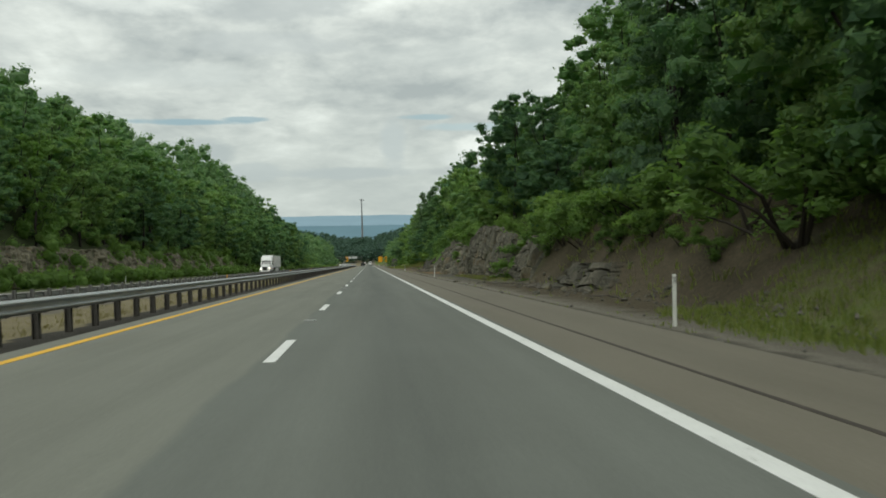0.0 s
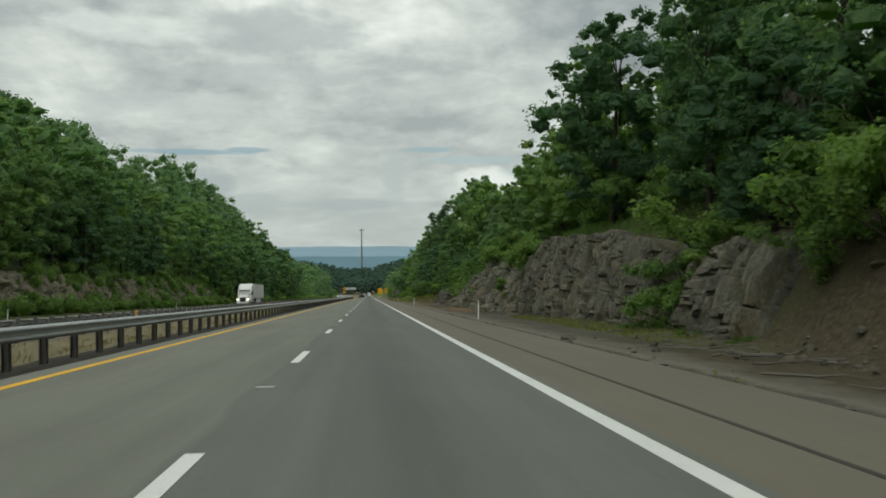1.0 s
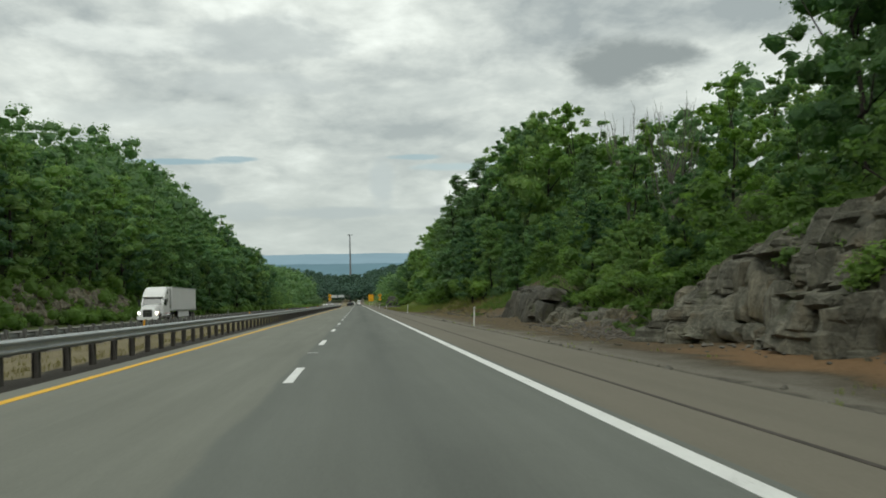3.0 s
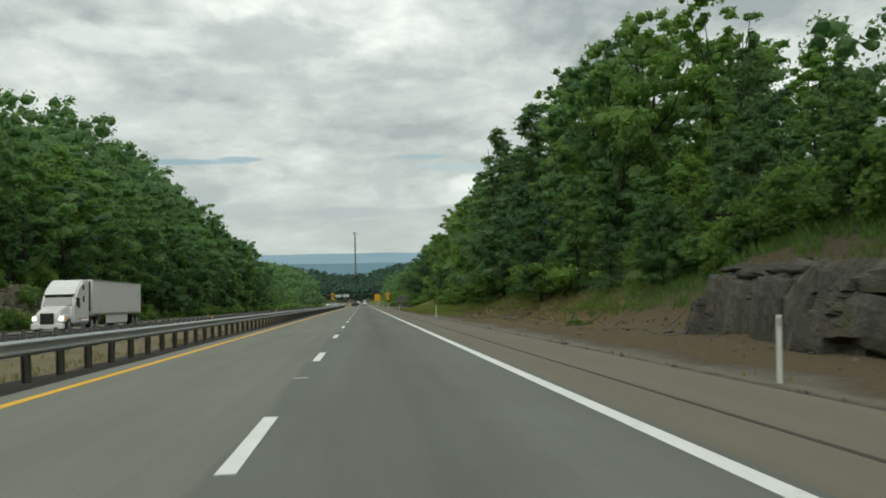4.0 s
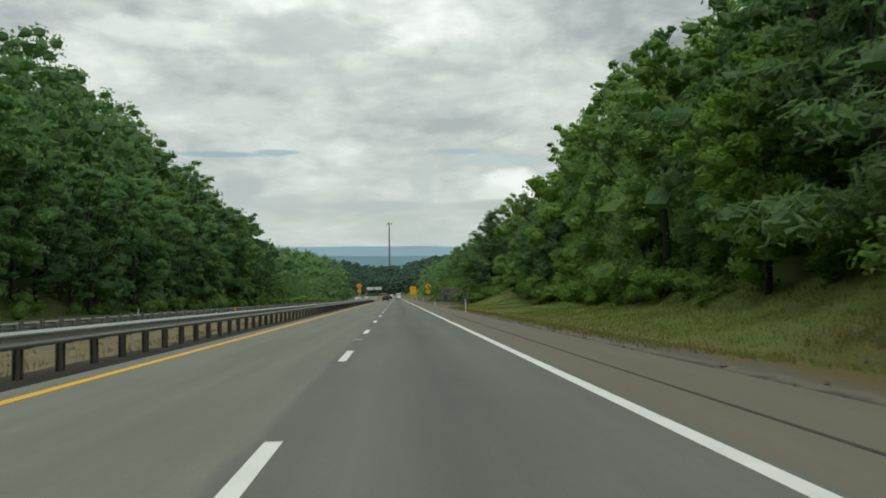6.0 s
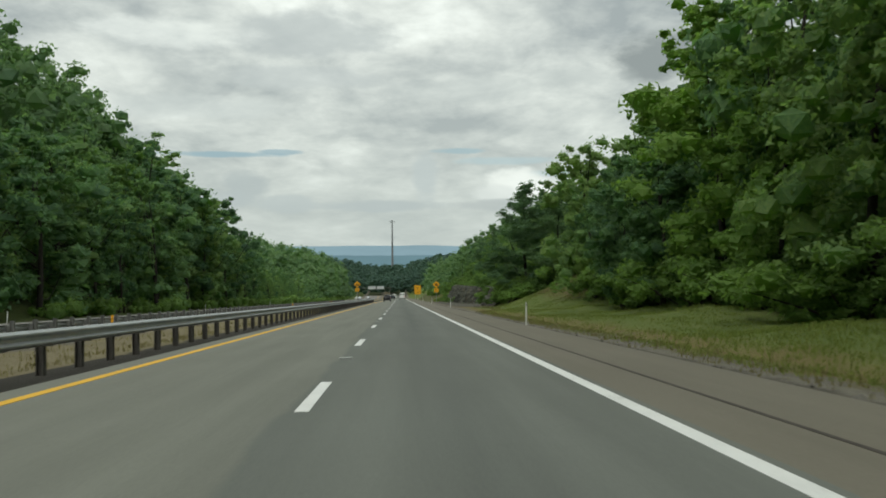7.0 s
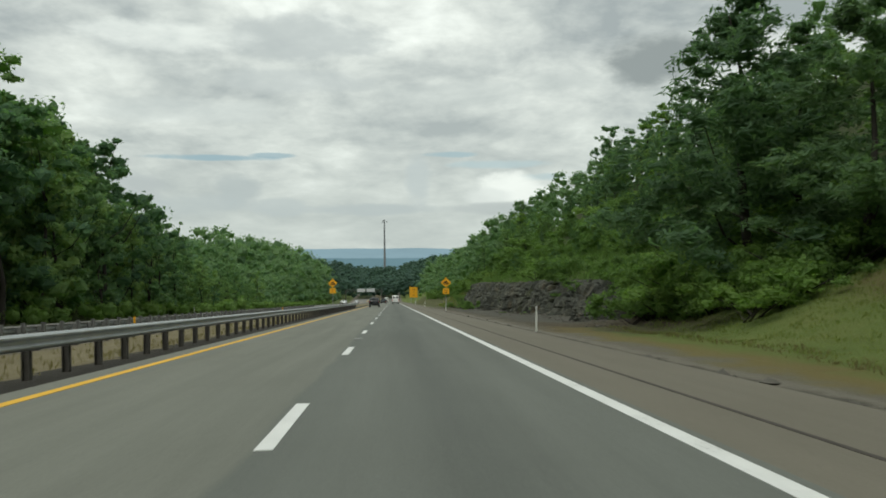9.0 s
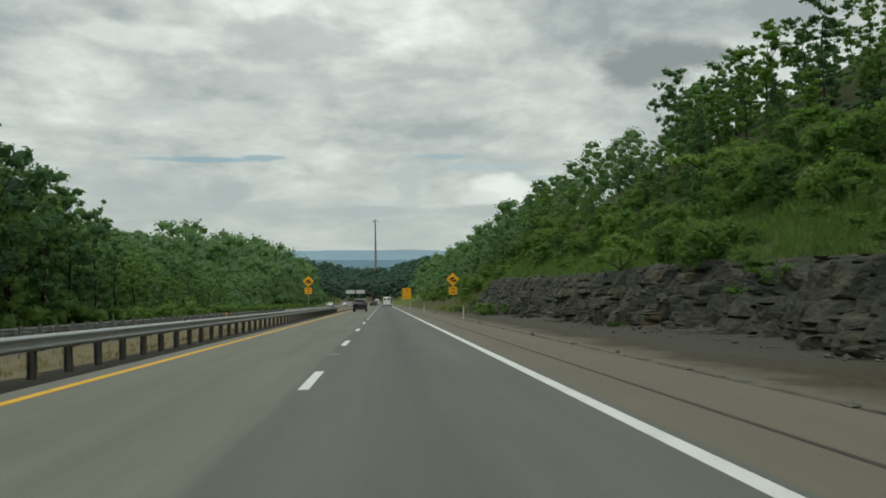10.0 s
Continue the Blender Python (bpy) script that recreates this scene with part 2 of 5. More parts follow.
def ground_material():
    """Verge gravel, median straw, bank grass and leaf litter, by where they lie across and along the road."""
    m, t, p = material("ground_cover", 0.95, 0.0, 0.15)
    co = coords(t)
    sep = t.nodes.new("ShaderNodeSeparateXYZ")
    t.links.new(co, sep.inputs[0])
    wob = noise_tex(t, co, 0.35, 5, 0.65)
    x = calc(t, "ADD", sep.outputs[0], calc(t, "MULTIPLY", calc(t, "SUBTRACT", wob, 0.5), 4.0))
    y = calc(t, "ADD", sep.outputs[1], calc(t, "MULTIPLY", calc(t, "SUBTRACT", wob, 0.5), 22.0))
    fine = noise_tex(t, co, 7, 6, 0.7)
    pebble = noise_tex(t, co, 26, 4, 0.7)
    litter = ramp(t, ((0.3, (0.034, 0.034, 0.018)), (0.5, (0.050, 0.060, 0.026)), (0.72, (0.055, 0.090, 0.028))), fine).outputs[0]
    grass = ramp(t, ((0.28, (0.088, 0.122, 0.034)), (0.5, (0.126, 0.162, 0.047)), (0.72, (0.180, 0.184, 0.066))), calc(t, "ADD", calc(t, "MULTIPLY", fine, 0.5), calc(t, "MULTIPLY", wob, 0.5))).outputs[0]
    soil = ramp(t, ((0.28, (0.044, 0.036, 0.024)), (0.5, (0.088, 0.073, 0.048)), (0.72, (0.150, 0.126, 0.086))), fine).outputs[0]
    gravel = ramp(t, ((0.3, (0.095, 0.085, 0.068)), (0.5, (0.16, 0.145, 0.118)), (0.75, (0.235, 0.22, 0.185))), pebble).outputs[0]
    straw = ramp(t, ((0.28, (0.125, 0.105, 0.058)), (0.55, (0.215, 0.185, 0.115)), (0.75, (0.29, 0.255, 0.175))), calc(t, "ADD", calc(t, "MULTIPLY", fine, 0.6), calc(t, "MULTIPLY", wob, 0.4))).outputs[0]

    def band(v, lo, hi, soft):
        return calc(t, "MULTIPLY", calc(t, "DIVIDE", calc(t, "SUBTRACT", v, lo - soft / 2), soft, clamp=True),
                    calc(t, "DIVIDE", calc(t, "SUBTRACT", hi + soft / 2, v), soft, clamp=True))

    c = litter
    c = mixer(t, band(x, 6.0, 21.0, 3.0), c, grass)
    c = mixer(t, calc(t, "MULTIPLY", calc(t, "MULTIPLY", calc(t, "MAXIMUM", band(y, 88, 205, 8), band(y, 322, 420, 8)), band(x, 12.6, 24.0, 1.5)), 0.75), c, mixer(t, fine, (0.040, 0.062, 0.022), (0.090, 0.125, 0.040)))
    bare = calc(t, "MAXIMUM", calc(t, "MAXIMUM", band(y, 16, 132, 6), band(y, 128, 204, 8)), band(y, 318, 420, 8))
    c = mixer(t, calc(t, "MULTIPLY", bare, band(x, 6.0, 14.6, 1.0)), c, soil)
    c = mixer(t, calc(t, "MULTIPLY", band(y, 330, 430, 8), band(x, 8.6, 14.2, 1.6)), c, mixer(t, pebble, (0.060, 0.058, 0.050), (0.135, 0.128, 0.108)))
    c = mixer(t, calc(t, "MULTIPLY", calc(t, "MULTIPLY", band(y, 56, 98, 8), band(x, 7.0, 13.0, 1.0)), 0.7), c, mixer(t, pebble, (0.055, 0.054, 0.047), (0.160, 0.152, 0.128)))
    c = mixer(t, calc(t, "MULTIPLY", calc(t, "MULTIPLY", band(y, 120, 200, 8), band(x, 8.2, 13.4, 1.0)), 0.6), c, mixer(t, fine, (0.070, 0.050, 0.030), (0.225, 0.170, 0.100)))
    # darker brown on the bank below the first trees, dry grass on the low bank
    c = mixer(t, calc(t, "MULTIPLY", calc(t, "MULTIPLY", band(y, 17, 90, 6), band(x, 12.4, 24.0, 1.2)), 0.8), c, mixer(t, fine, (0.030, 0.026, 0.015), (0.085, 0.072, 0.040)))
    c = mixer(t, calc(t, "MULTIPLY", calc(t, "MULTIPLY", band(y, 164, 208, 8), band(x, 9.4, 15.0, 1.2)), 0.7), c, mixer(t, fine, (0.105, 0.078, 0.034), (0.215, 0.170, 0.075)))
    c = mixer(t, calc(t, "MULTIPLY", calc(t, "MULTIPLY", band(y, 99, 117, 6), band(x, 8.8, 11.8, 1.0)), 0.75), c, mixer(t, fine, (0.150, 0.088, 0.045), (0.330, 0.200, 0.105)))
    c = mixer(t, calc(t, "MULTIPLY", calc(t, "MULTIPLY", band(y, 402, 640, 10), band(x, 8.2, 17.0, 1.5)), 0.8), c, mixer(t, fine, (0.060, 0.062, 0.030), (0.120, 0.108, 0.060)))
    # a worn brown hummock, and a dry reddish fringe along the mown grass
    c = mixer(t, calc(t, "MULTIPLY", calc(t, "MULTIPLY", band(y, 293, 310, 4), band(x, 15.2, 22.0, 1.6)), 0.75), c, (0.135, 0.105, 0.052))
    c = mixer(t, calc(t, "MULTIPLY", calc(t, "MULTIPLY", band(y, 200, 322, 8), band(x, 7.6, 9.4, 1.0)), 0.75), c, mixer(t, fine, (0.145, 0.095, 0.045), (0.23, 0.185, 0.085)))
    # weeds among the rubble below the first cut
    c = mixer(t, calc(t, "MULTIPLY", calc(t, "MULTIPLY", band(y, 53, 68, 6), band(x, 9.4, 13.0, 1.0)), 0.35), c, grass)
    c = mixer(t, band(x, 5.0, 8.0, 0.9), c, gravel)
    edge = calc(t, "ADD", sep.outputs[0], calc(t, "MULTIPLY", calc(t, "SUBTRACT", noise_tex(t, co, 1.1, 5, 0.7), 0.5), 1.1))
    c = mixer(t, calc(t, "MULTIPLY", band(edge, 6.2, 6.95, 0.25), 0.75), c, mixer(t, pebble, (0.038, 0.036, 0.032), (0.125, 0.116, 0.098)))
    c = mixer(t, calc(t, "MULTIPLY", band(edge, 7.0, 7.35, 0.25), 0.5), c, mixer(t, pebble, (0.13, 0.12, 0.095), (0.34, 0.32, 0.27)))
    c = mixer(t, band(x, -12.6, -5.9, 0.5), c, straw)
    c = mixer(t, band(x, -6.5, -4.0, 0.3), c, (0.055, 0.051, 0.044))
    c = mixer(t, band(x, -14.2, -12.3, 0.5), c, gravel)
    c = mixer(t, band(x, -29.0, -25.5, 1.2), c, gravel)
    c = mixer(t, band(x, -38.0, -28.6, 1.2), c, mixer(t, wob, grass, litter))
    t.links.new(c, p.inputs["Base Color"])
    bump(t, p, calc(t, "ADD", fine, calc(t, "MULTIPLY", pebble, 0.5)), 0.8, 0.08)
    return m


def glass(name, col=(0.02, 0.025, 0.028)):
    """A dark car window: a glossy pane over a dim cabin."""
    m, t, p = material(name, 0.04, 0.0, 0.7)
    p.inputs["Base Color"].default_value = (*col, 1)
    return m


def lamp_glow(name, col, strength):
    m, t, p = material(name, 0.3)
    p.inputs["Base Color"].default_value = (*col, 1)
    p.inputs["Emission Color"].default_value = (*col, 1)
    p.inputs["Emission Strength"].default_value = strength
    return m


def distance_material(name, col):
    """Far hills: the blue haze of the air between is painted in and glows."""
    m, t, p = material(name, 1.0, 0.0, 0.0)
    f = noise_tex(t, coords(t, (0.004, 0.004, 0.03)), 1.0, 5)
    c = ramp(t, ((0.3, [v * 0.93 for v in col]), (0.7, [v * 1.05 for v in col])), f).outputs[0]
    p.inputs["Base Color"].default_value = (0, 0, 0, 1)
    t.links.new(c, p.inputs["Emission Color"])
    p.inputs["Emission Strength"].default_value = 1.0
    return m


M_ROAD = asphalt("carriageway_asphalt", (0.200, 0.209, 0.189), 0.5, 1.0)
M_SHOULDER = asphalt("shoulder_asphalt", (0.185, 0.169, 0.134), 0.35)
M_OPPOSITE = asphalt("far_asphalt", (0.22, 0.21, 0.195), 0.4)
M_SEAM = simple("tar_seam", (0.055, 0.046, 0.038), 0.8, vary=0.3)
M_WHITE = paint_line("white_road_paint", (0.78, 0.78, 0.76))
M_YELLOW = paint_line("yellow_road_paint", (0.78, 0.45, 0.04))
M_GROUND = ground_material()
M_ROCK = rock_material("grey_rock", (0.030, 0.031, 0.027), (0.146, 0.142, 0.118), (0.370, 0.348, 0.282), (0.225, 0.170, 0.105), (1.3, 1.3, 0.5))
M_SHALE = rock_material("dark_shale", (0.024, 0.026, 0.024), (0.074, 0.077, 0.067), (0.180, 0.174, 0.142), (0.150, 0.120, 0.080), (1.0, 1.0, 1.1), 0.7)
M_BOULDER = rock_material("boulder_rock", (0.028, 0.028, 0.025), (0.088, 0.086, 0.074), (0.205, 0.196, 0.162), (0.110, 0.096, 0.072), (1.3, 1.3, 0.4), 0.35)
M_STEEL = simple("galvanised_steel", (0.42, 0.44, 0.44), 0.42, 0.75, vary=0.16, scale=1.5)
M_WEATHERED = simple("weathered_post_steel", (0.085, 0.078, 0.068), 0.75, 0.2, vary=0.3, scale=5)
M_POST_GREY = simple("dull_galvanised_posts", (0.19, 0.19, 0.18), 0.6, 0.4, vary=0.2, scale=5)
M_LEAF = foliage("broadleaf", (0.082, 0.156, 0.102), (0.160, 0.270, 0.120), (0.292, 0.392, 0.134))
M_LEAF_YELLOW = foliage("young_broadleaf", (0.108, 0.188, 0.057), (0.177, 0.287, 0.078), (0.255, 0.373, 0.096))
# extra blue in these two leaf colours stands in for haze over distance
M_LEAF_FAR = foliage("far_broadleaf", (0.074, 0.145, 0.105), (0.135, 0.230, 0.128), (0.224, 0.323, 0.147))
M_LEAF_HAZED = foliage("valley_leaf_hazed", (0.070, 0.124, 0.104), (0.108, 0.175, 0.138), (0.145, 0.218, 0.158))
M_NEEDLE = foliage("needle", (0.085, 0.146, 0.092), (0.128, 0.209, 0.115), (0.201, 0.294, 0.146))
M_SHRUB = foliage("shrub_leaf", (0.094, 0.164, 0.056), (0.164, 0.258, 0.076), (0.244, 0.350, 0.100))
M_GRASS = foliage("grass_blade", (0.130, 0.177, 0.048), (0.198, 0.244, 0.070), (0.293, 0.293, 0.108))
M_STRAW = foliage("dry_grass_blade", (0.15, 0.125, 0.060), (0.235, 0.198, 0.110), (0.32, 0.28, 0.18))
M_BARK = simple("bark", (0.040, 0.034, 0.028), 0.95, vary=0.35, scale=6, grain=0.8)
M_BARE = simple("dead_wood", (0.145, 0.132, 0.115), 0.9, vary=0.25, scale=5, grain=0.5)
M_POST = simple("white_marker_plastic", (0.70, 0.70, 0.66), 0.5, vary=0.08)
M_SIGN_YELLOW = simple("yellow_sign_sheeting", (0.86, 0.42, 0.02), 0.45, vary=0.05)
M_SIGN_BLACK = simple("black_sign_ink", (0.015, 0.015, 0.015), 0.5)
M_SIGN_GREY = simple("sign_back_aluminium", (0.60, 0.62, 0.63), 0.5, 0.3, vary=0.06)
M_BLACK = simple("black_car_paint", (0.012, 0.012, 0.014), 0.18, 0.0, 0.6, vary=0.1)
M_BLUE = simple("dark_blue_car_paint", (0.02, 0.028, 0.036), 0.2, 0.0, 0.6, vary=0.1)
M_TRUCK = simple("white_truck_paint", (0.76, 0.76, 0.75), 0.3, 0.0, 0.5, vary=0.05, scale=1.2)
M_TRAILER = simple("white_trailer_skin", (0.70, 0.70, 0.69), 0.45, 0.0, 0.4, vary=0.06, scale=0.8)
M_RUBBER = simple("tyre_rubber", (0.018, 0.018, 0.018), 0.85, vary=0.2)
M_TRIM = simple("black_plastic_trim", (0.022, 0.022, 0.023), 0.6, vary=0.2)
M_CHROME = simple("polished_metal", (0.62, 0.62, 0.63), 0.18, 1.0, vary=0.05)
M_RED = lamp_glow("red_lamp", (0.45, 0.02, 0.015), 0.25)
M_HEAD = lamp_glow("head_lamp", (1.0, 0.95, 0.85), 3.0)
M_AMBER = lamp_glow("amber_lamp", (0.9, 0.35, 0.03), 0.4)
M_GLASS = glass("dark_car_glass")
M_PLATE = simple("plain_plate", (0.40, 0.40, 0.39), 0.5)
M_FAR_RIDGE = distance_material("far_ridge_haze", (0.265, 0.370, 0.445))
M_NEAR_RIDGE = distance_material("near_ridge_haze", (0.160, 0.255, 0.305))

# ---- mesh helpers ----


def mesh_from(name, verts, faces, mats, indices=None, smooth=False):
    """A mesh from arrays: verts (n, 3), faces a list of (m, k) index arrays."""
    me = bpy.data.meshes.new(name)
    verts = np.asarray(verts, dtype=np.float32)
    loops = np.concatenate([np.asarray(f).ravel() for f in faces]).astype(np.int32)
    sizes = np.concatenate([np.full(len(f), np.asarray(f).shape[1]) for f in faces]).astype(np.int32)
    me.vertices.add(len(verts))
    me.vertices.foreach_set("co", verts.ravel())
    me.loops.add(len(loops))
    me.loops.foreach_set("vertex_index", loops)
    me.polygons.add(len(sizes))
    me.polygons.foreach_set("loop_start", np.concatenate([[0], np.cumsum(sizes)[:-1]]).astype(np.int32))
    if indices is not None:
        me.polygons.foreach_set("material_index", np.asarray(indices, dtype=np.int32))
    me.update(calc_edges=True)
    me.validate()
    me.polygons.foreach_set("use_smooth", np.full(len(me.polygons), smooth))
    for m in mats if isinstance(mats, (list, tuple)) else [mats]:
        me.materials.append(m)
    return me


def thing(name, at, label, category, group="", kind=""):
    ob = new(name)
    ob.empty_display_size = 0.3
    ob.location = at
    return tagged(ob, label, category, group, kind)


def part(name, bm, mat, parent, label=""):
    """Links a bmesh, or a mesh, as one mesh object under a thing or a part."""
    if isinstance(bm, bmesh.types.BMesh):
        me = bpy.data.meshes.new(name)
        bm.to_mesh(me)
        bm.free()
        me.materials.append(mat)
    else:
        me = bm
    ob = new(name, me)
    ob.parent = parent
    return tagged(ob, label)


def box(sx, sy, sz, at=(0, 0, 0), bevel=0.0, turn=None, bm=None):
    bm = bm or bmesh.new()
    made = bmesh.ops.create_cube(bm, size=1.0)["verts"]
    m = Matrix.Translation(at) @ (turn or Matrix.Identity(4)) @ Matrix.Diagonal((sx, sy, sz, 1))
    bmesh.ops.transform(bm, matrix=m, verts=made)
    if bevel:
        edges = list({e for v in made for e in v.link_edges})
        bmesh.ops.bevel(bm, geom=edges, offset=bevel, segments=2, affect="EDGES", profile=0.6)
    return bm


def cylinder(r, depth, at=(0, 0, 0), axis="Z", seg=20, r2=None, bm=None):
    bm = bm or bmesh.new()
    made = bmesh.ops.create_cone(bm, cap_ends=True, segments=seg, radius1=r, radius2=r if r2 is None else r2, depth=depth)["verts"]
    turn = {"X": Euler((0, radians(90), 0)), "Y": Euler((radians(90), 0, 0)), "Z": Euler((0, 0, 0))}[axis].to_matrix().to_4x4()
    bmesh.ops.transform(bm, matrix=Matrix.Translation(at) @ turn, verts=made)
    return bm


def prism(profile, y0, y1, bm=None, axis="Y"):
    """A closed outline of (a, z) swept along y (or, with axis X, outline (y, z) swept along x)."""
    bm = bm or bmesh.new()
    put = (lambda a, z, s: (a, s, z)) if axis == "Y" else (lambda a, z, s: (s, a, z))
    front = [bm.verts.new(put(a, z, y0)) for a, z in profile]
    back = [bm.verts.new(put(a, z, y1)) for a, z in profile]
    bm.faces.new(front)
    bm.faces.new(back[::-1])
    for i in range(len(profile)):
        j = (i + 1) % len(profile)
        bm.faces.new((front[j], front[i], back[i], back[j]))
    bmesh.ops.recalc_face_normals(bm, faces=bm.faces)
    return bm


def tube(points, radii, seg=6):
    """Arrays of a tapered tube through points."""
    points = [Vector(p) for p in points]
    V, F = [], []
    for i, (p, r) in enumerate(zip(points, radii)):
        d = (points[min(i + 1, len(points) - 1)] - points[max(i - 1, 0)]).normalized()
        a = d.orthogonal().normalized()
        b = d.cross(a)
        for k in range(seg):
            q = 2 * math.pi * k / seg
            V.append(p + r * (math.cos(q) * a + math.sin(q) * b))
    for i in range(len(points) - 1):
        for k in range(seg):
            F.append((i * seg + k, i * seg + (k + 1) % seg, (i + 1) * seg + (k + 1) % seg, (i + 1) * seg + k))
    return np.array([tuple(v) for v in V]), np.array(F)


def joined(pieces):
    """Joins (verts, faces) pairs of equal face size."""
    V, F, n = [], [], 0
    for v, f in pieces:
        V.append(v)
        F.append(np.asarray(f) + n)
        n += len(v)
    return np.concatenate(V), np.concatenate(F)


# ---- the lie of the land, in metres over the road's plane ----
TOE = ((-60, 10.0), (14, 10.0), (22, 10.8), (50, 11.3), (55, 11.9), (60, 12.3), (80, 12.3), (85, 12.0), (90, 11.5), (98, 11.7), (110, 11.8), (118, 11.4), (128, 11.6), (143, 12.2), (153, 12.2), (162, 11.8), (185, 11.8), (200, 10.8), (212, 9.0), (240, 8.9), (288, 9.0), (298, 11.5), (312, 12.2), (322, 12.6), (330, 13.9), (338, 13.7), (346, 13.1), (372, 13.2), (412, 12.0), (460, 11.5), (900, 11.0))
RISE = ((-60, 1.2), (10, 0.9), (18, 1.6), (26, 3.0), (46, 3.0), (53, 2.6), (57, 2.75), (59.5, 2.3), (62, 2.7), (65, 3.3), (70, 3.85), (78, 4.35), (84, 4.4), (86, 3.9), (88, 3.0), (92, 3.0), (95, 3.3), (100, 4.15), (109, 3.5), (113, 3.1), (118, 2.3), (122, 1.4), (128, 0.9), (134, 0.5), (141, 0.8), (143, 1.75), (145, 1.9), (151, 2.1), (153, 1.9), (155, 1.2), (166, 1.3), (200, 1.0),
        (212, 0.75), (232, 0.7), (244, 0.3), (284, 0.3), (294, 1.4), (301, 2.5), (310, 2.6), (316, 1.6), (322, 1.0), (330, 1.4), (334, 2.1), (343, 2.4), (350, 2.6), (372, 2.75), (405, 3.4), (420, 2.6), (460, 2.0), (900, 2.0))
RUN = ((-60, 3.0), (45, 2.6), (53, 1.4), (60, 0.9), (86, 1.0), (92, 1.4), (100, 1.3), (115, 1.2), (122, 1.8), (140, 1.6), (143, 0.9), (153, 0.9), (157, 2.0), (180, 2.0), (205, 3.0), (232, 4.5), (246, 8.0), (288, 8.0), (298, 7.5), (310, 7.2), (320, 4.0), (330, 1.5), (400, 1.6), (460, 3.0), (900, 3.0))
STEEP = ((-60, 0.5), (60, 0.45), (100, 0.35), (150, 0.40), (220, 0.48), (242, 0.42), (276, 0.42), (290, 0.40), (310, 0.5), (330, 0.66), (400, 0.72), (470, 0.68), (600, 0.60), (850, 0.56), (1000, 0.35))
LEFT_RISE = ((-60, 3.5), (230, 4.0), (250, 1.6), (300, 1.0), (440, 0.4), (900, 0.4))
LEFT_STEEP = ((-60, 0.58), (165, 0.60), (200, 0.70), (240, 0.72), (290, 0.78), (315, 0.90), (345, 1.04), (400, 1.0), (418, 0.70), (432, 0.10), (530, 0.10), (570, 0.26), (660, 0.30), (740, 0.40), (860, 0.40), (1000, 0.2))


def table(rows, y):
    return np.interp(y, [r[0] for r in rows], [r[1] for r in rows])


def far_rise(y):
    """The valley floor levels out and a wooded hill closes the road's end."""
    return np.interp(y, (860, 1000, 1450, 1700, 2400, 4900), (0, 7, 35, 30, 14, 50))


def section(y):
    """The breakpoints x, height across the road at y."""
    toe, rise, run, steep = (float(table(k, y)) for k in (TOE, RISE, RUN, STEEP))
    lr, ls = float(table(LEFT_RISE, y)), float(table(LEFT_STEEP, y))
    top = toe + run
    f = float(far_rise(y))
    xs = [-900, -130, -82, -38.4, -36.4, -29, -26.0, -13.6, -12.4, -9.5, -6.4, -5.0, 6.3, 8.0, toe - 0.5, toe, top, top + 14, top + 45, 900]
    zs = [lr + 44 * ls + 20, lr + 44 * ls + 9, lr + 44 * ls, lr, -0.5, -0.7, -0.42, -0.42, -0.5, -0.62, -0.22, -0.12, -0.12, -0.12, -0.15, 0.0, rise, rise + 14 * steep, rise + 14 * steep + 31 * steep * 0.75, rise + 14 * steep + 60 * steep]
    return xs, [z + f for z in zs]


def lumps(x, y):
    """Small unevenness off the carriageways."""
    away = min(1.0, max(0.0, (x - 8.5) / 6)) if x > 0 else min(1.0, max(0.0, (-30 - x) / 8))
    return away * (0.55 * noise.noise((x * 0.13, y * 0.13, 0)) + 0.2 * noise.noise((x * 0.5, y * 0.5, 3)))


def ground_z(x, y):
    xs, zs = section(y)
    return float(np.interp(x, xs, zs)) + lumps(x, y) + road_z(y)


def make_ground():
    """One sheet from behind the camera to the horizon."""
    ys = np.concatenate([np.arange(-80, 460, 2.0), np.arange(460, 900, 10.0), np.geomspace(900, 4900, 40)])
    rows = []
    for y in ys:
        xs, zs = section(y)
        toe, top = xs[15], xs[16]
        cols = [*np.linspace(-900, -140, 8), -110, -90, *np.arange(-84, -40, 5.0), -38.4, -37.4, -36.4, -33, -29, -26, -20, -13.6, -12.4, -11, -9.5, -8, -6.4, -5.0, -2, 2, 6.4, 7.2, 8.0]
        cols += [*np.linspace(8.0, toe, 5)[1:], *np.linspace(toe, top, 5)[1:], *(top + np.array([1, 2, 3.5, 5, 7, 9.5, 12, 14, 18, 23, 30, 38, 45, 70, 120])), 260, 500, 900]
        rows.append([(x, y, float(np.interp(x, xs, zs)) + lumps(x, y) + road_z(y)) for x in cols])
    n, k = len(rows), len(rows[0])
    V = np.array(rows).reshape(-1, 3)
    i, j = np.meshgrid(np.arange(n - 1), np.arange(k - 1), indexing="ij")
    a = (i * k + j).ravel()
    ob = new("ground", mesh_from("ground", V, [np.stack([a, a + 1, a + k + 1, a + k], 1)], M_GROUND, smooth=True))
    tagged(ob, "grassy verge and wooded hillside ground beside the road", "ground", kind="structure")


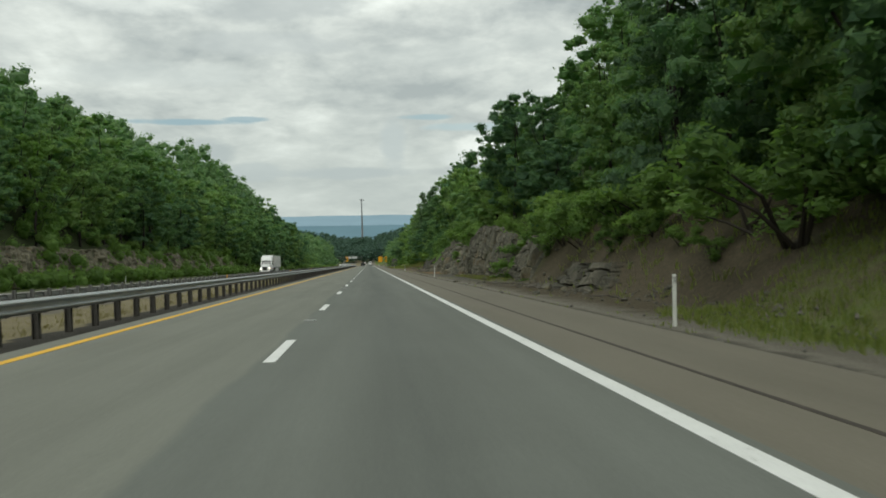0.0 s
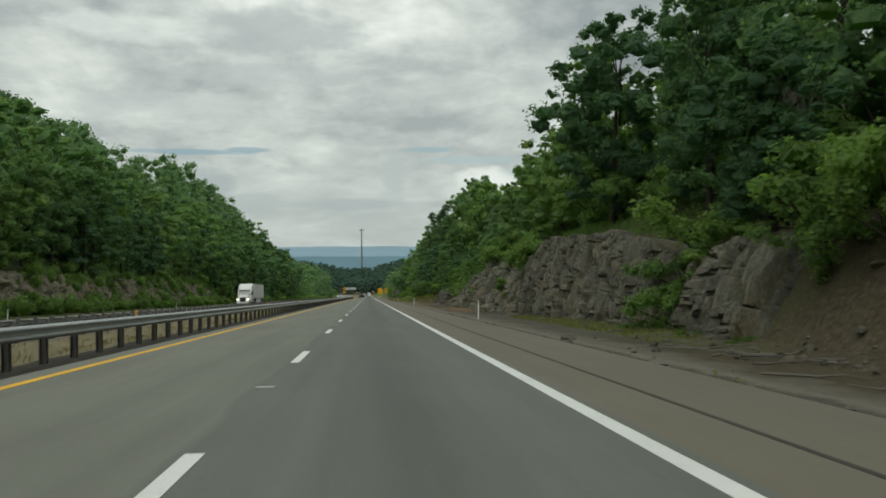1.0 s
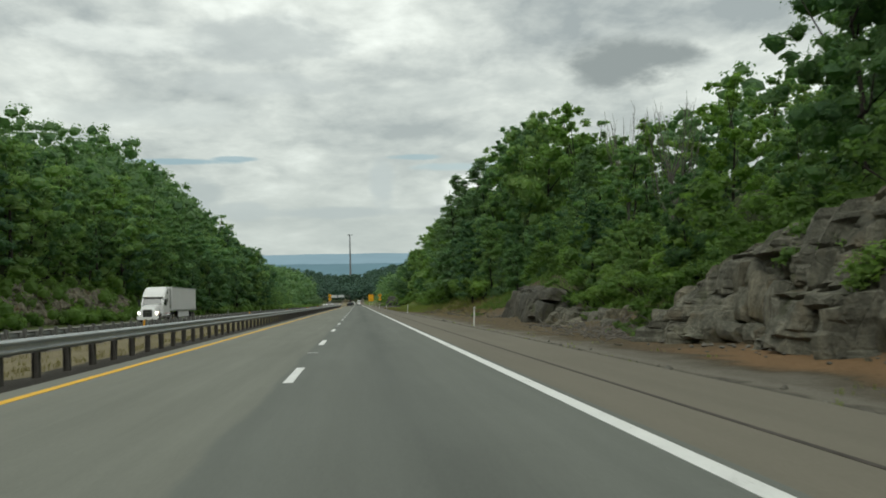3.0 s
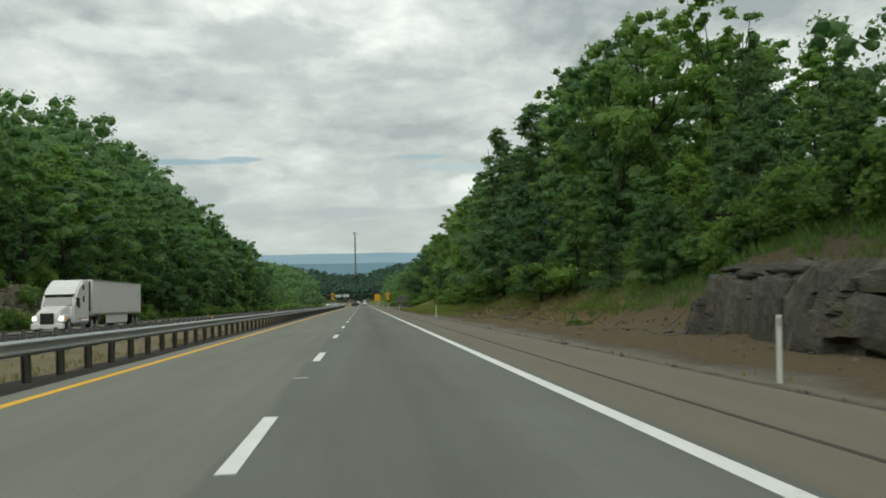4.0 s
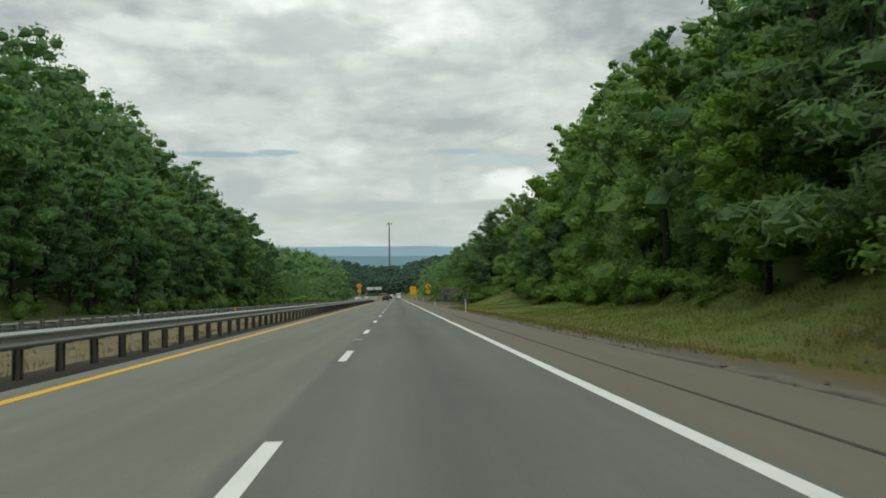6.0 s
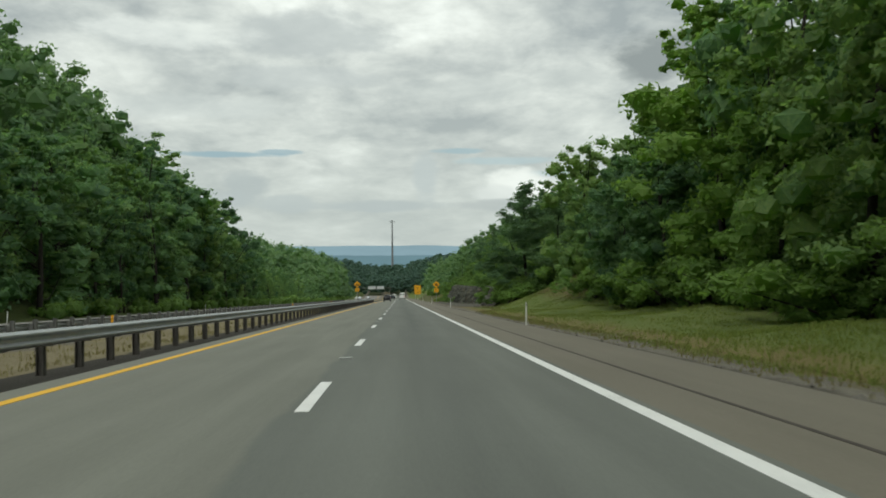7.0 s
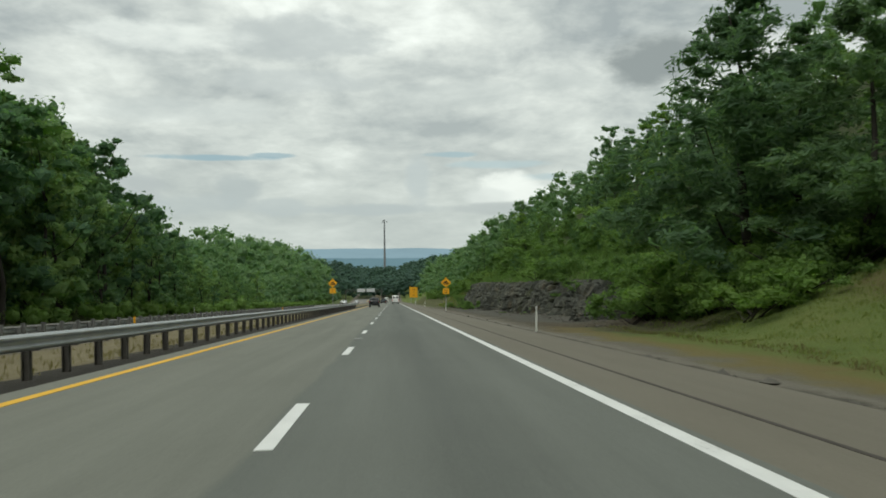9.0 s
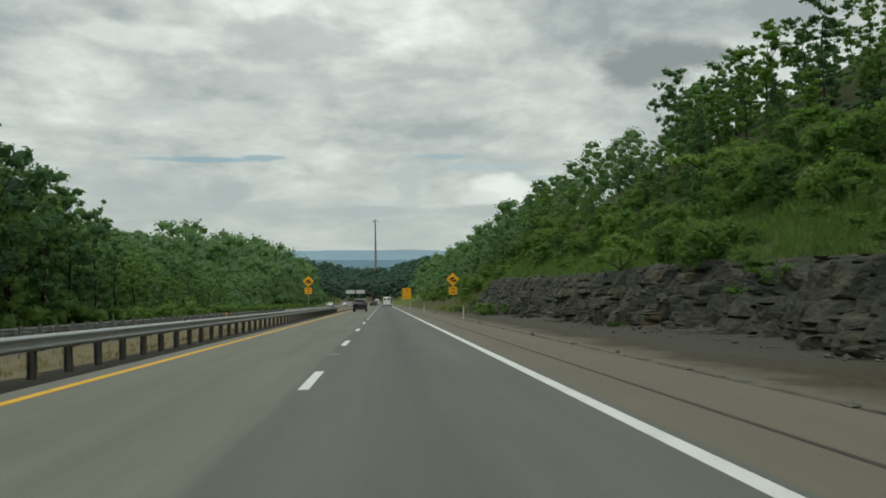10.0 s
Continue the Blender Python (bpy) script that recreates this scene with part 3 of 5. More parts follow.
def ribbon(name, x0, x1, y0, y1, lift, mat, step=20.0, thick=0.12):
    """A slab laid along the road between two offsets, following its fall."""
    ys = np.concatenate([np.arange(y0, y1, step), [y1]])
    V, F = [], []
    for y in ys:
        z = road_z(y) + float(far_rise(y)) + lift
        V += [(x0, y, z), (x1, y, z), (x1, y, z - thick), (x0, y, z - thick)]
    for i in range(len(ys) - 1):
        a, b = 4 * i, 4 * i + 4
        F += [(a, a + 1, b + 1, b), (a + 1, a + 2, b + 2, b + 1), (a + 2, a + 3, b + 3, b + 2), (a + 3, a, b, b + 3)]
    F += [(0, 3, 2, 1), (len(V) - 4, len(V) - 3, len(V) - 2, len(V) - 1)]
    return mesh_from(name, np.array(V), [np.array(F)], mat)


def make_roads():
    road = new("road", ribbon("road", -4.35, 3.86, -80, 905, 0.0, M_ROAD))
    tagged(road, "two-lane grey asphalt highway carriageway running downhill", "road", kind="structure")
    shoulder = new("road_shoulder", ribbon("road_shoulder", 3.86, 6.35, -80, 905, -0.008, M_SHOULDER))
    tagged(shoulder, "tan dusty asphalt shoulder beside the highway", "shoulder", kind="structure")
    part("seam", ribbon("seam", 4.76, 4.83, -80, 905, -0.003, M_SEAM, thick=0.02), None, shoulder, "dark tar joint")
    far = new("opposite_road", ribbon("opposite_road", -26.2, -14.0, -80, 905, -0.3, M_OPPOSITE))
    tagged(far, "pale asphalt carriageway of the opposite direction", "road", kind="structure")
    part("edge_line", ribbon("edge_line", 3.56, 3.75, -80, 905, 0.005, M_WHITE, thick=0.01), None, road, "solid white line")
    part("edge_line", ribbon("edge_line", -3.86, -3.67, -80, 905, 0.005, M_YELLOW, thick=0.01), None, road, "solid yellow line")
    part("edge_line", ribbon("edge_line", -16.1, -15.95, -80, 905, -0.295, M_YELLOW, thick=0.01), None, far, "solid yellow line")
    part("edge_line", ribbon("edge_line", -23.4, -23.25, -80, 905, -0.295, M_WHITE, thick=0.01), None, far, "solid white line")
    # lane dashes: 10 ft long, every 40 ft
    dash = box(0.16, 3.15, 0.01)
    me = bpy.data.meshes.new("lane_dash")
    dash.to_mesh(me)
    dash.free()
    me.materials.append(M_WHITE)
    tilt = -math.atan(GRADE)
    for k in range(-6, 50):
        for parent, x, lift in ((road, 0.0, 0.002), (far, -19.66, -0.298)):
            y = 10.89 + 1.6 + 12.19 * k
            ob = part("lane_dash", me, None, parent)
            ob.location, ob.rotation_euler = (x, y, road_z(y) + lift), (tilt, 0, 0)
    # small raised markers midway between dashes
    stud = bpy.data.meshes.new("road_stud")
    b = box(0.26, 0.12, 0.025, bevel=0.008)
    b.to_mesh(stud)
    b.free()
    stud.materials.append(M_PLATE)
    for k in range(-2, 26):
        y = 18.8 + 24.38 * k
        ob = part("road_stud", stud, None, road, "raised metal lane marker")
        ob.location, ob.rotation_euler = (-0.02, y, road_z(y) + 0.012), (tilt, 0, 0)


make_ground()
make_roads()

# ---- the far distance ----


def make_ridge(name, y, base, rows, mat, label, seed):
    """A wooded ridge line on the horizon, with a little depth."""
    V = []
    xs = np.linspace(-2600, 2600, 160)
    for x in xs:
        top = float(np.interp(x, [r[0] for r in rows], [r[1] for r in rows])) + 5 * noise.noise((x * 0.004, seed, 0)) + 2 * noise.noise((x * 0.02, seed, 5))
        V += [(x, y, base), (x, y, top), (x, y + 60, base)]
    F = []
    for i in range(len(xs) - 1):
        a, b = 3 * i, 3 * i + 3
        F += [(a, b, b + 1, a + 1), (a + 1, b + 1, b + 2, a + 2)]
    tagged(new(name, mesh_from(name, np.array(V), [np.array(F)], mat)), label, "hills", kind="structure")


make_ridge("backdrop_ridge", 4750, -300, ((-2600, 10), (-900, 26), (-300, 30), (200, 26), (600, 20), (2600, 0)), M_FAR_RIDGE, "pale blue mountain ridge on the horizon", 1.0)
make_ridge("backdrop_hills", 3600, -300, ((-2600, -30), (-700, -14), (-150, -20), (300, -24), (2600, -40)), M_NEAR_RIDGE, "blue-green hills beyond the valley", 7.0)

# ---- guardrails ----
BEAM = ((0.0, 0.155), (0.03, 0.150), (0.075, 0.105), (0.075, 0.075), (0.012, 0.028), (0.012, -0.028), (0.075, -0.075), (0.075, -0.105), (0.03, -0.150), (0.0, -0.155))


def beam_mesh(length, side):
    """A W-shaped rail panel, its face turned to +x or -x."""
    outline = [(side * x, z) for x, z in BEAM] + [(side * (x - 0.012), z) for x, z in BEAM[::-1]]
    bm = prism(outline, 0, length)
    me = bpy.data.meshes.new("rail")
    bm.to_mesh(me)
    bm.free()
    me.materials.append(M_STEEL)
    return me


def post_mesh(side, height, mat):
    """An I-section steel post with its block towards the road."""
    bm = bmesh.new()
    for x in (-0.065, 0.065):
        box(0.016, 0.15, height, (x - side * 0.07, 0, height / 2 - 0.3), bm=bm)
    box(0.12, 0.016, height, (-side * 0.07, 0, height / 2 - 0.3), bm=bm)
    me = bpy.data.meshes.new("post")
    bm.to_mesh(me)
    bm.free()
    me.materials.append(mat)
    return me


def make_guardrail(x, side, lift, first, panels, label, group, rail_top, post_top, mat):
    """Rail panels of 7.62 m on posts 1.905 m apart, joined in sections."""
    panel, post = beam_mesh(7.66, side), post_mesh(side, post_top + 0.3, mat)
    blk = box(0.17, 0.13, 0.34, bevel=0.01)
    block = bpy.data.meshes.new("block")
    blk.to_mesh(block)
    blk.free()
    block.materials.append(mat)
    tilt = -math.atan(GRADE)
    per = 5
    for s in range(0, panels, per):
        y0 = first + 7.62 * s
        rail = thing("guardrail", (x, y0, road_z(y0) + lift), label, "guardrail", group)
        for k in range(per):
            dy = 7.62 * k
            dz = road_z(dy)
            p = part("rail", panel, None, rail)
            p.location, p.rotation_euler = (0, dy, dz + rail_top - 0.155), (tilt, 0, 0)
            for j in range(4):
                yy = dy + 1.905 * (j + 0.25)
                q = part("post", post, None, rail)
                q.location = (-side * 0.17, yy, road_z(yy))
                q.rotation_euler = (random.uniform(-0.02, 0.02), random.uniform(-0.02, 0.02), 0)
                b = part("block", block, None, rail)
                b.location = (-side * 0.09, yy, road_z(yy) + rail_top - 0.16)


make_guardrail(-5.46, 1, 0.0, -16.5, 60, "galvanised W-beam guardrail on weathered steel posts", "median guardrail of this carriageway", 0.72, 0.70, M_WEATHERED)
make_guardrail(-13.55, -1, -0.35, -16.0, 60, "galvanised W-beam guardrail seen from behind its posts", "median guardrail of the opposite carriageway", 0.70, 0.86, M_POST_GREY)

# ---- rock cuts ----


def hash2(a, b):
    v = np.sin(a * 127.1 + b * 311.7) * 43758.5453
    return v - np.floor(v)


def rock_cut(name, y0, y1, label, mat, cell, depth, seed, left=False, proud=0.3, share=1.0):
    """A blasted rock face: blocks set proud or back along its joints, buried in the bank at both ends."""
    ny, nz = (int((y1 - y0) / 0.35), 22) if left else (int((y1 - y0) / 0.16), 40)
    ys, vs = np.linspace(y0, y1, ny), np.linspace(-0.08, 1.05, nz)
    Y, U = np.meshgrid(ys, vs * share, indexing="ij")
    if left:
        toe, run, rise = np.full_like(Y, -36.4), np.full_like(Y, -2.0), table(LEFT_RISE, Y) + 0.2
        low = np.full_like(Y, -0.5)
    else:
        toe, run, rise = table(TOE, Y), table(RUN, Y), table(RISE, Y)
        low = np.full_like(Y, -0.15)
    ragged = np.array([noise.noise((y * 0.25, seed, 1)) + 0.6 * noise.noise((y * 0.9, seed, 2)) for y in ys])[:, None]
    rise = rise * (1 + 0.06 * ragged)
    Z = low + (rise - low) * U
    warp_y = np.array([[noise.noise((y * 0.35, z * 0.6, seed)) for z in Z[i]] for i, y in enumerate(ys)])
    warp_z = np.array([[noise.noise((y * 0.5, z * 0.4, seed + 9)) for z in Z[i]] for i, y in enumerate(ys)])
    out = np.zeros_like(Y)
    for (cw, ch), d in zip(cell, depth):
        a = (Y + 0.30 * warp_y + 0.10 * Z * math.sin(seed)) / cw
        b = (Z + 0.25 * warp_z) / ch + 7.3 * hash2(np.floor(a), seed)
        ia, ib = np.floor(a), np.floor(b)
        fa, fb = a - ia, b - ib
        crack = np.minimum(np.minimum(fa, 1 - fa) * cw, np.minimum(fb, 1 - fb) * ch)
        tiltb = ((hash2(ia + 3, ib + seed) - 0.5) * (fa - 0.5) + (hash2(ia + 8, ib + 2 * seed) - 0.4) * (fb - 0.5)) * 1.7 * d
        out += d * hash2(ia + seed, ib) + tiltb - (np.where(crack < 0.05, 0.20, 0.0) if d > 0.2 else 0.0)
    fade = np.clip(np.minimum(Y - y0, y1 - Y) / 2.8, 0, 1)
    out = (out + proud) * fade - (1 - fade) * 0.5
    lean = np.maximum(U, 0) ** 1.15
    s = -1 if not left else 1
    X = toe + run * lean + s * out * (0.35 + 0.65 * np.clip(1.1 - U, 0, 1) ** 0.3)
    Zw = Z + road_z(Y) + 0.05 * warp_z
    V = np.stack([X, Y, Zw], -1).reshape(-1, 3)
    back = np.stack([X[:, -1] - s * 1.6, ys, Zw[:, -1] - 0.25], -1)
    i, j = np.meshgrid(np.arange(ny - 1), np.arange(nz - 1), indexing="ij")
    a = (i * nz + j).ravel()
    F = np.stack([a, a + nz, a + nz + 1, a + 1], 1)
    n = len(V)
    k = np.arange(ny - 1)
    cap = np.stack([k * nz + nz - 1, (k + 1) * nz + nz - 1, n + k + 1, n + k], 1)
    me = mesh_from(name, np.concatenate([V, back]), [F, cap], mat)
    return tagged(new(name, me), label, "rock face")


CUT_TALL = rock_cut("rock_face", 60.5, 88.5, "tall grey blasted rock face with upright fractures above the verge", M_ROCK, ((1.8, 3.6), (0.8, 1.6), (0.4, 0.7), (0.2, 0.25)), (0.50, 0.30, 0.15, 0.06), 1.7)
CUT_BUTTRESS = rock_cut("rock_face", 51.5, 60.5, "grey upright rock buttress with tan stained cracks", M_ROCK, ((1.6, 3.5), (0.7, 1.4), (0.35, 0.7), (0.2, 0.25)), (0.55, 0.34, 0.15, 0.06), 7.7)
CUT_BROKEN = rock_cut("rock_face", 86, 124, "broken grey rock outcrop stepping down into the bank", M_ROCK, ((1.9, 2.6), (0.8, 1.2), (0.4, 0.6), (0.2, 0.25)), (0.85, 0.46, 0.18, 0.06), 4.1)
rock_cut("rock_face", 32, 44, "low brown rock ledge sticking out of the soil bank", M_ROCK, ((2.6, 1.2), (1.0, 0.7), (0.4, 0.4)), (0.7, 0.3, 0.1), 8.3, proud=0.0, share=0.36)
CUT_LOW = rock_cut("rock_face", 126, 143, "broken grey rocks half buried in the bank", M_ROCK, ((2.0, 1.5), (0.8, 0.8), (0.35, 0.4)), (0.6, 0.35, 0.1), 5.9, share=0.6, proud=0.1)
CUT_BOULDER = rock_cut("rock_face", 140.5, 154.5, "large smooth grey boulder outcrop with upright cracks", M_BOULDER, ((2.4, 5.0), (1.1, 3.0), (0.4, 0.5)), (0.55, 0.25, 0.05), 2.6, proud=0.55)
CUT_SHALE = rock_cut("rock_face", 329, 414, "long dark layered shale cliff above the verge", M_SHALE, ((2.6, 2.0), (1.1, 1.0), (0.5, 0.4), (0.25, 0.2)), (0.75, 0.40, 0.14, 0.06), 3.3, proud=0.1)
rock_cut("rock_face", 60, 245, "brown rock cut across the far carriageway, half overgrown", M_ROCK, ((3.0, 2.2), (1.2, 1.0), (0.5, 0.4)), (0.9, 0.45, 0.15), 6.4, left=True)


def block_mesh(seed):
    """A rough joint block of one metre, with broken corners."""
    rng = random.Random(seed)
    bm = bmesh.new()
    bmesh.ops.create_cube(bm, size=1.0)
    bmesh.ops.subdivide_edges(bm, edges=list(bm.edges), cuts=3, use_grid_fill=True)
    for _ in range(8):
        d = Vector((rng.choice((-1, -1, 1)), rng.uniform(-1, 1), rng.uniform(-1, 1))).normalized()
        h = rng.uniform(0.47, 0.64)
        for v in bm.verts:
            over = v.co.dot(d) - h
            if over > 0:
                v.co -= d * over
    for v in bm.verts:
        v.co += 0.025 * Vector(noise.noise_vector(v.co * 4.3 + Vector((seed, 0, 0))))
    me = bpy.data.meshes.new("rock_block")
    bm.to_mesh(me)
    bm.free()
    return me


def rock_blocks(face, y0, y1, width, height, mat, seed, most=290, lean=1.0, start=-0.1, turn=1.0):
    """Joint blocks standing proud of a rock face, course by course, no two rows in line."""
    rng = random.Random(seed)
    shapes = []
    for k in range(6):
        me = block_mesh(seed + 11 * k)
        me.materials.append(mat)
        shapes.append(me)
    y, made = y0, 0
    while y < y1 and made < most:
        w = rng.uniform(*width)
        yc = y + w / 2
        toe, run, rise = float(table(TOE, yc)), float(table(RUN, yc)), float(table(RISE, yc)) * rng.uniform(0.88, 1.0)
        z = start + rng.uniform(-0.2, 0.2)
        step = rng.uniform(-0.10, 0.16)
        while z < rise - 0.1 and made < most:
            h = min(rng.uniform(*height), max(0.25, rise - z))
            u = (z + h / 2) / max(rise, 0.5)
            ob = part("rock_block", shapes[rng.randrange(6)], None, face)
            ob.location = (toe + run * max(0, u) ** 1.15 - 0.30 * lean + step + rng.uniform(-0.12, 0.12), yc, road_z(yc) + z + h / 2)
            ob.rotation_euler = (turn * rng.uniform(-0.07, 0.07), 0.16 + turn * rng.uniform(-0.10, 0.10), turn * rng.uniform(-0.14, 0.14))
            ob.scale = (rng.uniform(0.8, 1.2), w * rng.uniform(0.96, 1.10), h * rng.uniform(0.96, 1.08))
            made += 1
            z += h
        y += w


def stone_mesh(seed):
    """A broken angular stone about a metre across."""
    rng = random.Random(seed)
    bm = bmesh.new()
    bmesh.ops.create_icosphere(bm, subdivisions=2, radius=0.5)
    for _ in range(7):
        d = Vector((rng.uniform(-1, 1), rng.uniform(-1, 1), rng.uniform(-1, 1))).normalized()
        h = rng.uniform(0.26, 0.42)
        for v in bm.verts:
            over = v.co.dot(d) - h
            if over > 0:
                v.co -= d * over
    me = bpy.data.meshes.new("stone")
    bm.to_mesh(me)
    bm.free()
    me.materials.append(M_ROCK)
    return me


rock_blocks(CUT_TALL, 62.0, 87.0, (0.5, 1.2), (0.7, 2.1), M_ROCK, 3, lean=0.75, turn=0.45)
rock_blocks(CUT_BUTTRESS, 53.0, 59.2, (0.5, 1.1), (0.8, 2.0), M_ROCK, 4, lean=0.75, turn=0.45)
rock_blocks(CUT_BROKEN, 88.5, 121.5, (0.5, 1.5), (0.5, 1.5), M_ROCK, 5, lean=1.3)
rock_blocks(CUT_LOW, 128, 140.5, (0.8, 1.8), (0.5, 1.0), M_ROCK, 8, lean=0.8, turn=0.7)
rock_blocks(CUT_BOULDER, 142, 151.5, (1.2, 2.4), (1.2, 2.2), M_BOULDER, 6, lean=1.6)
rock_blocks(CUT_SHALE, 331, 398, (0.7, 1.9), (0.4, 1.1), M_SHALE, 7, lean=0.30, start=0.1, turn=0.6)

STONES = [stone_mesh(k) for k in range(6)]


def scatter_stones():
    rng = random.Random(5)
    for lo, hi, n in ((18, 50, 34), (32, 57, 60), (50, 125, 60), (128, 205, 90), (328, 420, 60)):
        for _ in range(n):
            y = rng.uniform(lo, hi)
            toe = float(table(TOE, y))
            x = toe - abs(rng.gauss(0, 1.0)) + (0.3 if lo != 32 else rng.uniform(-2.6, 2.4))
            s = min(0.9, max(0.10, rng.lognormvariate(-1.6, 0.55)))
            ob = tagged(new("stone", STONES[rng.randrange(6)]), "loose broken stone fallen at the foot of the bank", "stone", "stones along the verge")
            ob.location = (max(6.9, x), y, ground_z(max(6.9, x), y) + s * 0.12)
            ob.rotation_euler = (rng.uniform(-0.5, 0.5), rng.uniform(-0.5, 0.5), rng.uniform(0, 6.3))
            ob.scale = (s * rng.uniform(0.8, 1.5), s * rng.uniform(0.8, 1.3), s * rng.uniform(0.5, 0.8))


def fallen_branches():
    rng = random.Random(11)
    for lo, hi, n in ((24, 46, 8), (38, 62, 34), (74, 84, 10), (120, 141, 48), (150, 200, 22), (330, 352, 22)):
        for _ in range(n):
            y = rng.uniform(lo, hi)
            x = float(table(TOE, y)) - (rng.uniform(-1.6, 1.8) if lo not in (38, 330) else rng.uniform(0.4, 3.0))
            L, a = rng.uniform(0.5, 1.7), rng.uniform(0, 6.3)
            pts = [(L * (k / 4 - 0.5) * math.cos(a) + rng.uniform(-.06, .06), L * (k / 4 - 0.5) * math.sin(a) + rng.uniform(-.06, .06), rng.uniform(-0.02, 0.05)) for k in range(5)]
            pts = [(px, py, pz + ground_z(x + px, y + py) - ground_z(x, y)) for px, py, pz in pts]
            V, F = tube(pts, [0.026, 0.024, 0.020, 0.015, 0.007], 5)
            ob = tagged(new("branch", mesh_from("branch", V, [F], M_BARE)), "grey dead branch lying on the bank", "branch", "fallen branches")
            ob.location = (x, y, ground_z(x, y) + 0.05)
    # a heap of dead wood, some of it propped on the low rocks
    for k in range(130):
        y = rng.gauss(124.5, 2.8)
        x = float(table(TOE, y)) + rng.uniform(-3.2, 0.5)
        L, a, rise = rng.uniform(0.4, 1.4), rng.gauss(1.4, 0.9), rng.choice((0.05, 0.1, 0.25, 0.5))
        pts = [(L * q * math.cos(a) + rng.uniform(-.07, .07), L * q * math.sin(a) + rng.uniform(-.07, .07), L * rise * q + rng.uniform(-0.02, 0.05)) for q in (0.0, 0.25, 0.5, 0.75, 1.0)]
        pts = [(px, py, pz + max(0.0, ground_z(x + px, y + py) - ground_z(x, y))) for px, py, pz in pts]
        V, F = tube(pts, [0.021, 0.019, 0.015, 0.011, 0.006], 5)
        ob = tagged(new("branch", mesh_from("branch", V, [F], M_BARE)), "bleached dead branch in a heap against low rocks", "branch", "fallen branches")
        ob.location = (x, y, ground_z(x, y) + 0.03)


scatter_stones()
fallen_branches()

# ---- trees ----
bm_ = bmesh.new()
bmesh.ops.create_icosphere(bm_, subdivisions=1, radius=1.0)
bm_.verts.ensure_lookup_table()
BALL_V = np.array([tuple(v.co) for v in bm_.verts])
BALL_F = np.array([[v.index for v in f.verts] for f in bm_.faces])
bm_.free()


def crown_lobes(rng, height, radius, base, count):
    """Centres and radii of the leaf masses of a crown: boughs in loose layers, small sprigs round the top."""
    lobes = []
    for k in range(count):
        u = (k + rng.random()) / count
        h = base + (height - base) * u
        r = radius * max(0.12, math.sin(math.pi * (0.14 + 0.80 * u))) ** 0.75 * rng.uniform(0.45, 1.0)
        size = radius * rng.uniform(0.20, 0.40) * (1.0 - 0.4 * max(0, u - 0.6) / 0.4)
        a = k * 2.39996 + rng.uniform(-0.5, 0.5)
        lobes.append((r * math.cos(a), r * math.sin(a), min(h, height - size * 0.8), size))
    for k in range(count // 2):
        u = rng.uniform(0.45, 1.0)
        r = radius * max(0.10, math.sin(math.pi * (0.14 + 0.80 * u))) ** 0.75 * rng.uniform(0.8, 1.02)
        a = rng.uniform(0, 6.28)
        lobes.append((r * math.cos(a), r * math.sin(a), base + (height - base) * u * rng.uniform(0.98, 1.03), radius * rng.uniform(0.10, 0.17)))
    for k in range(count // 2):
        u = (k + 0.5) / (count // 2)
        a = rng.uniform(0, 6.28)
        lobes.append((0.42 * radius * math.cos(a) * (1 - 0.8 * u), 0.42 * radius * math.sin(a) * (1 - 0.8 * u), base + (height - base) * (0.1 + 0.84 * u), radius * rng.uniform(0.30, 0.42) * (1 - 0.35 * u)))
    return np.array(lobes)


def crown_mesh(name, rng, lobes, leaves, leaf, mat, flat=0.8, droop=0.0, core=0.62, slim=0.55, rough=0.45, split=2):
    """Leaf masses: every bough breaks into ragged tufts, each thick with separate leaves that stand out at its rim."""
    npr = np.random.RandomState(rng.randrange(10 ** 6))
    tufts = []
    for x, y, z, r in lobes:
        if split < 2:
            tufts.append((x, y, z, r))
            continue
        d = npr.normal(size=(split, 3)) + (0, 0, 0.3)
        d /= np.linalg.norm(d, axis=1)[:, None]
        c = np.array((x, y, z)) + d * (r * npr.uniform(0.35, 0.75, split))[:, None] * (1, 1, flat)
        tufts += [(*p, r * q) for p, q in zip(c, npr.uniform(0.42, 0.72, split))]
    tufts = np.array(tufts)
    V, T, n = [], [], 0
    for x, y, z, r in tufts:
        wob = 1 + npr.uniform(-0.5, 0.35, len(BALL_V))
        v = BALL_V * (r * core * wob)[:, None] * (1, 1, flat) + (x, y, z)
        V.append(v)
        T.append(BALL_F + n)
        n += len(v)
    mean = tufts[:, 3].mean()
    for x, y, z, r in tufts:
        m = max(6, int(leaves * (r / mean) ** 2))
        d = npr.normal(size=(m, 3)) + (0, 0, 0.3)
        d /= np.linalg.norm(d, axis=1)[:, None]
        c = np.array((x, y, z)) + d * (r * npr.uniform(0.50, 1.12, m))[:, None] * (1, 1, flat)
        nrm = d + npr.normal(scale=rough, size=(m, 3)) + (0, 0, 0.25)
        nrm /= np.linalg.norm(nrm, axis=1)[:, None]
        t = np.cross(nrm, npr.normal(size=(m, 3)))
        t /= np.linalg.norm(t, axis=1)[:, None]
        b = np.cross(nrm, t)
        s = leaf * npr.uniform(0.6, 1.4, m)[:, None]
        t, b = t * s, b * s * slim
        c = c - (0, 0, droop)
        q = np.stack([c - t * 0.42 - b * 0.5, c - t * 0.42 + b * 0.5, c + t * 0.62 - nrm * s * 0.15], 1).reshape(-1, 3)
        V.append(q)
        T.append(np.arange(len(q)).reshape(-1, 3) + n)
        n += len(q)
    return mesh_from(name, np.concatenate(V), [np.concatenate(T)], mat)


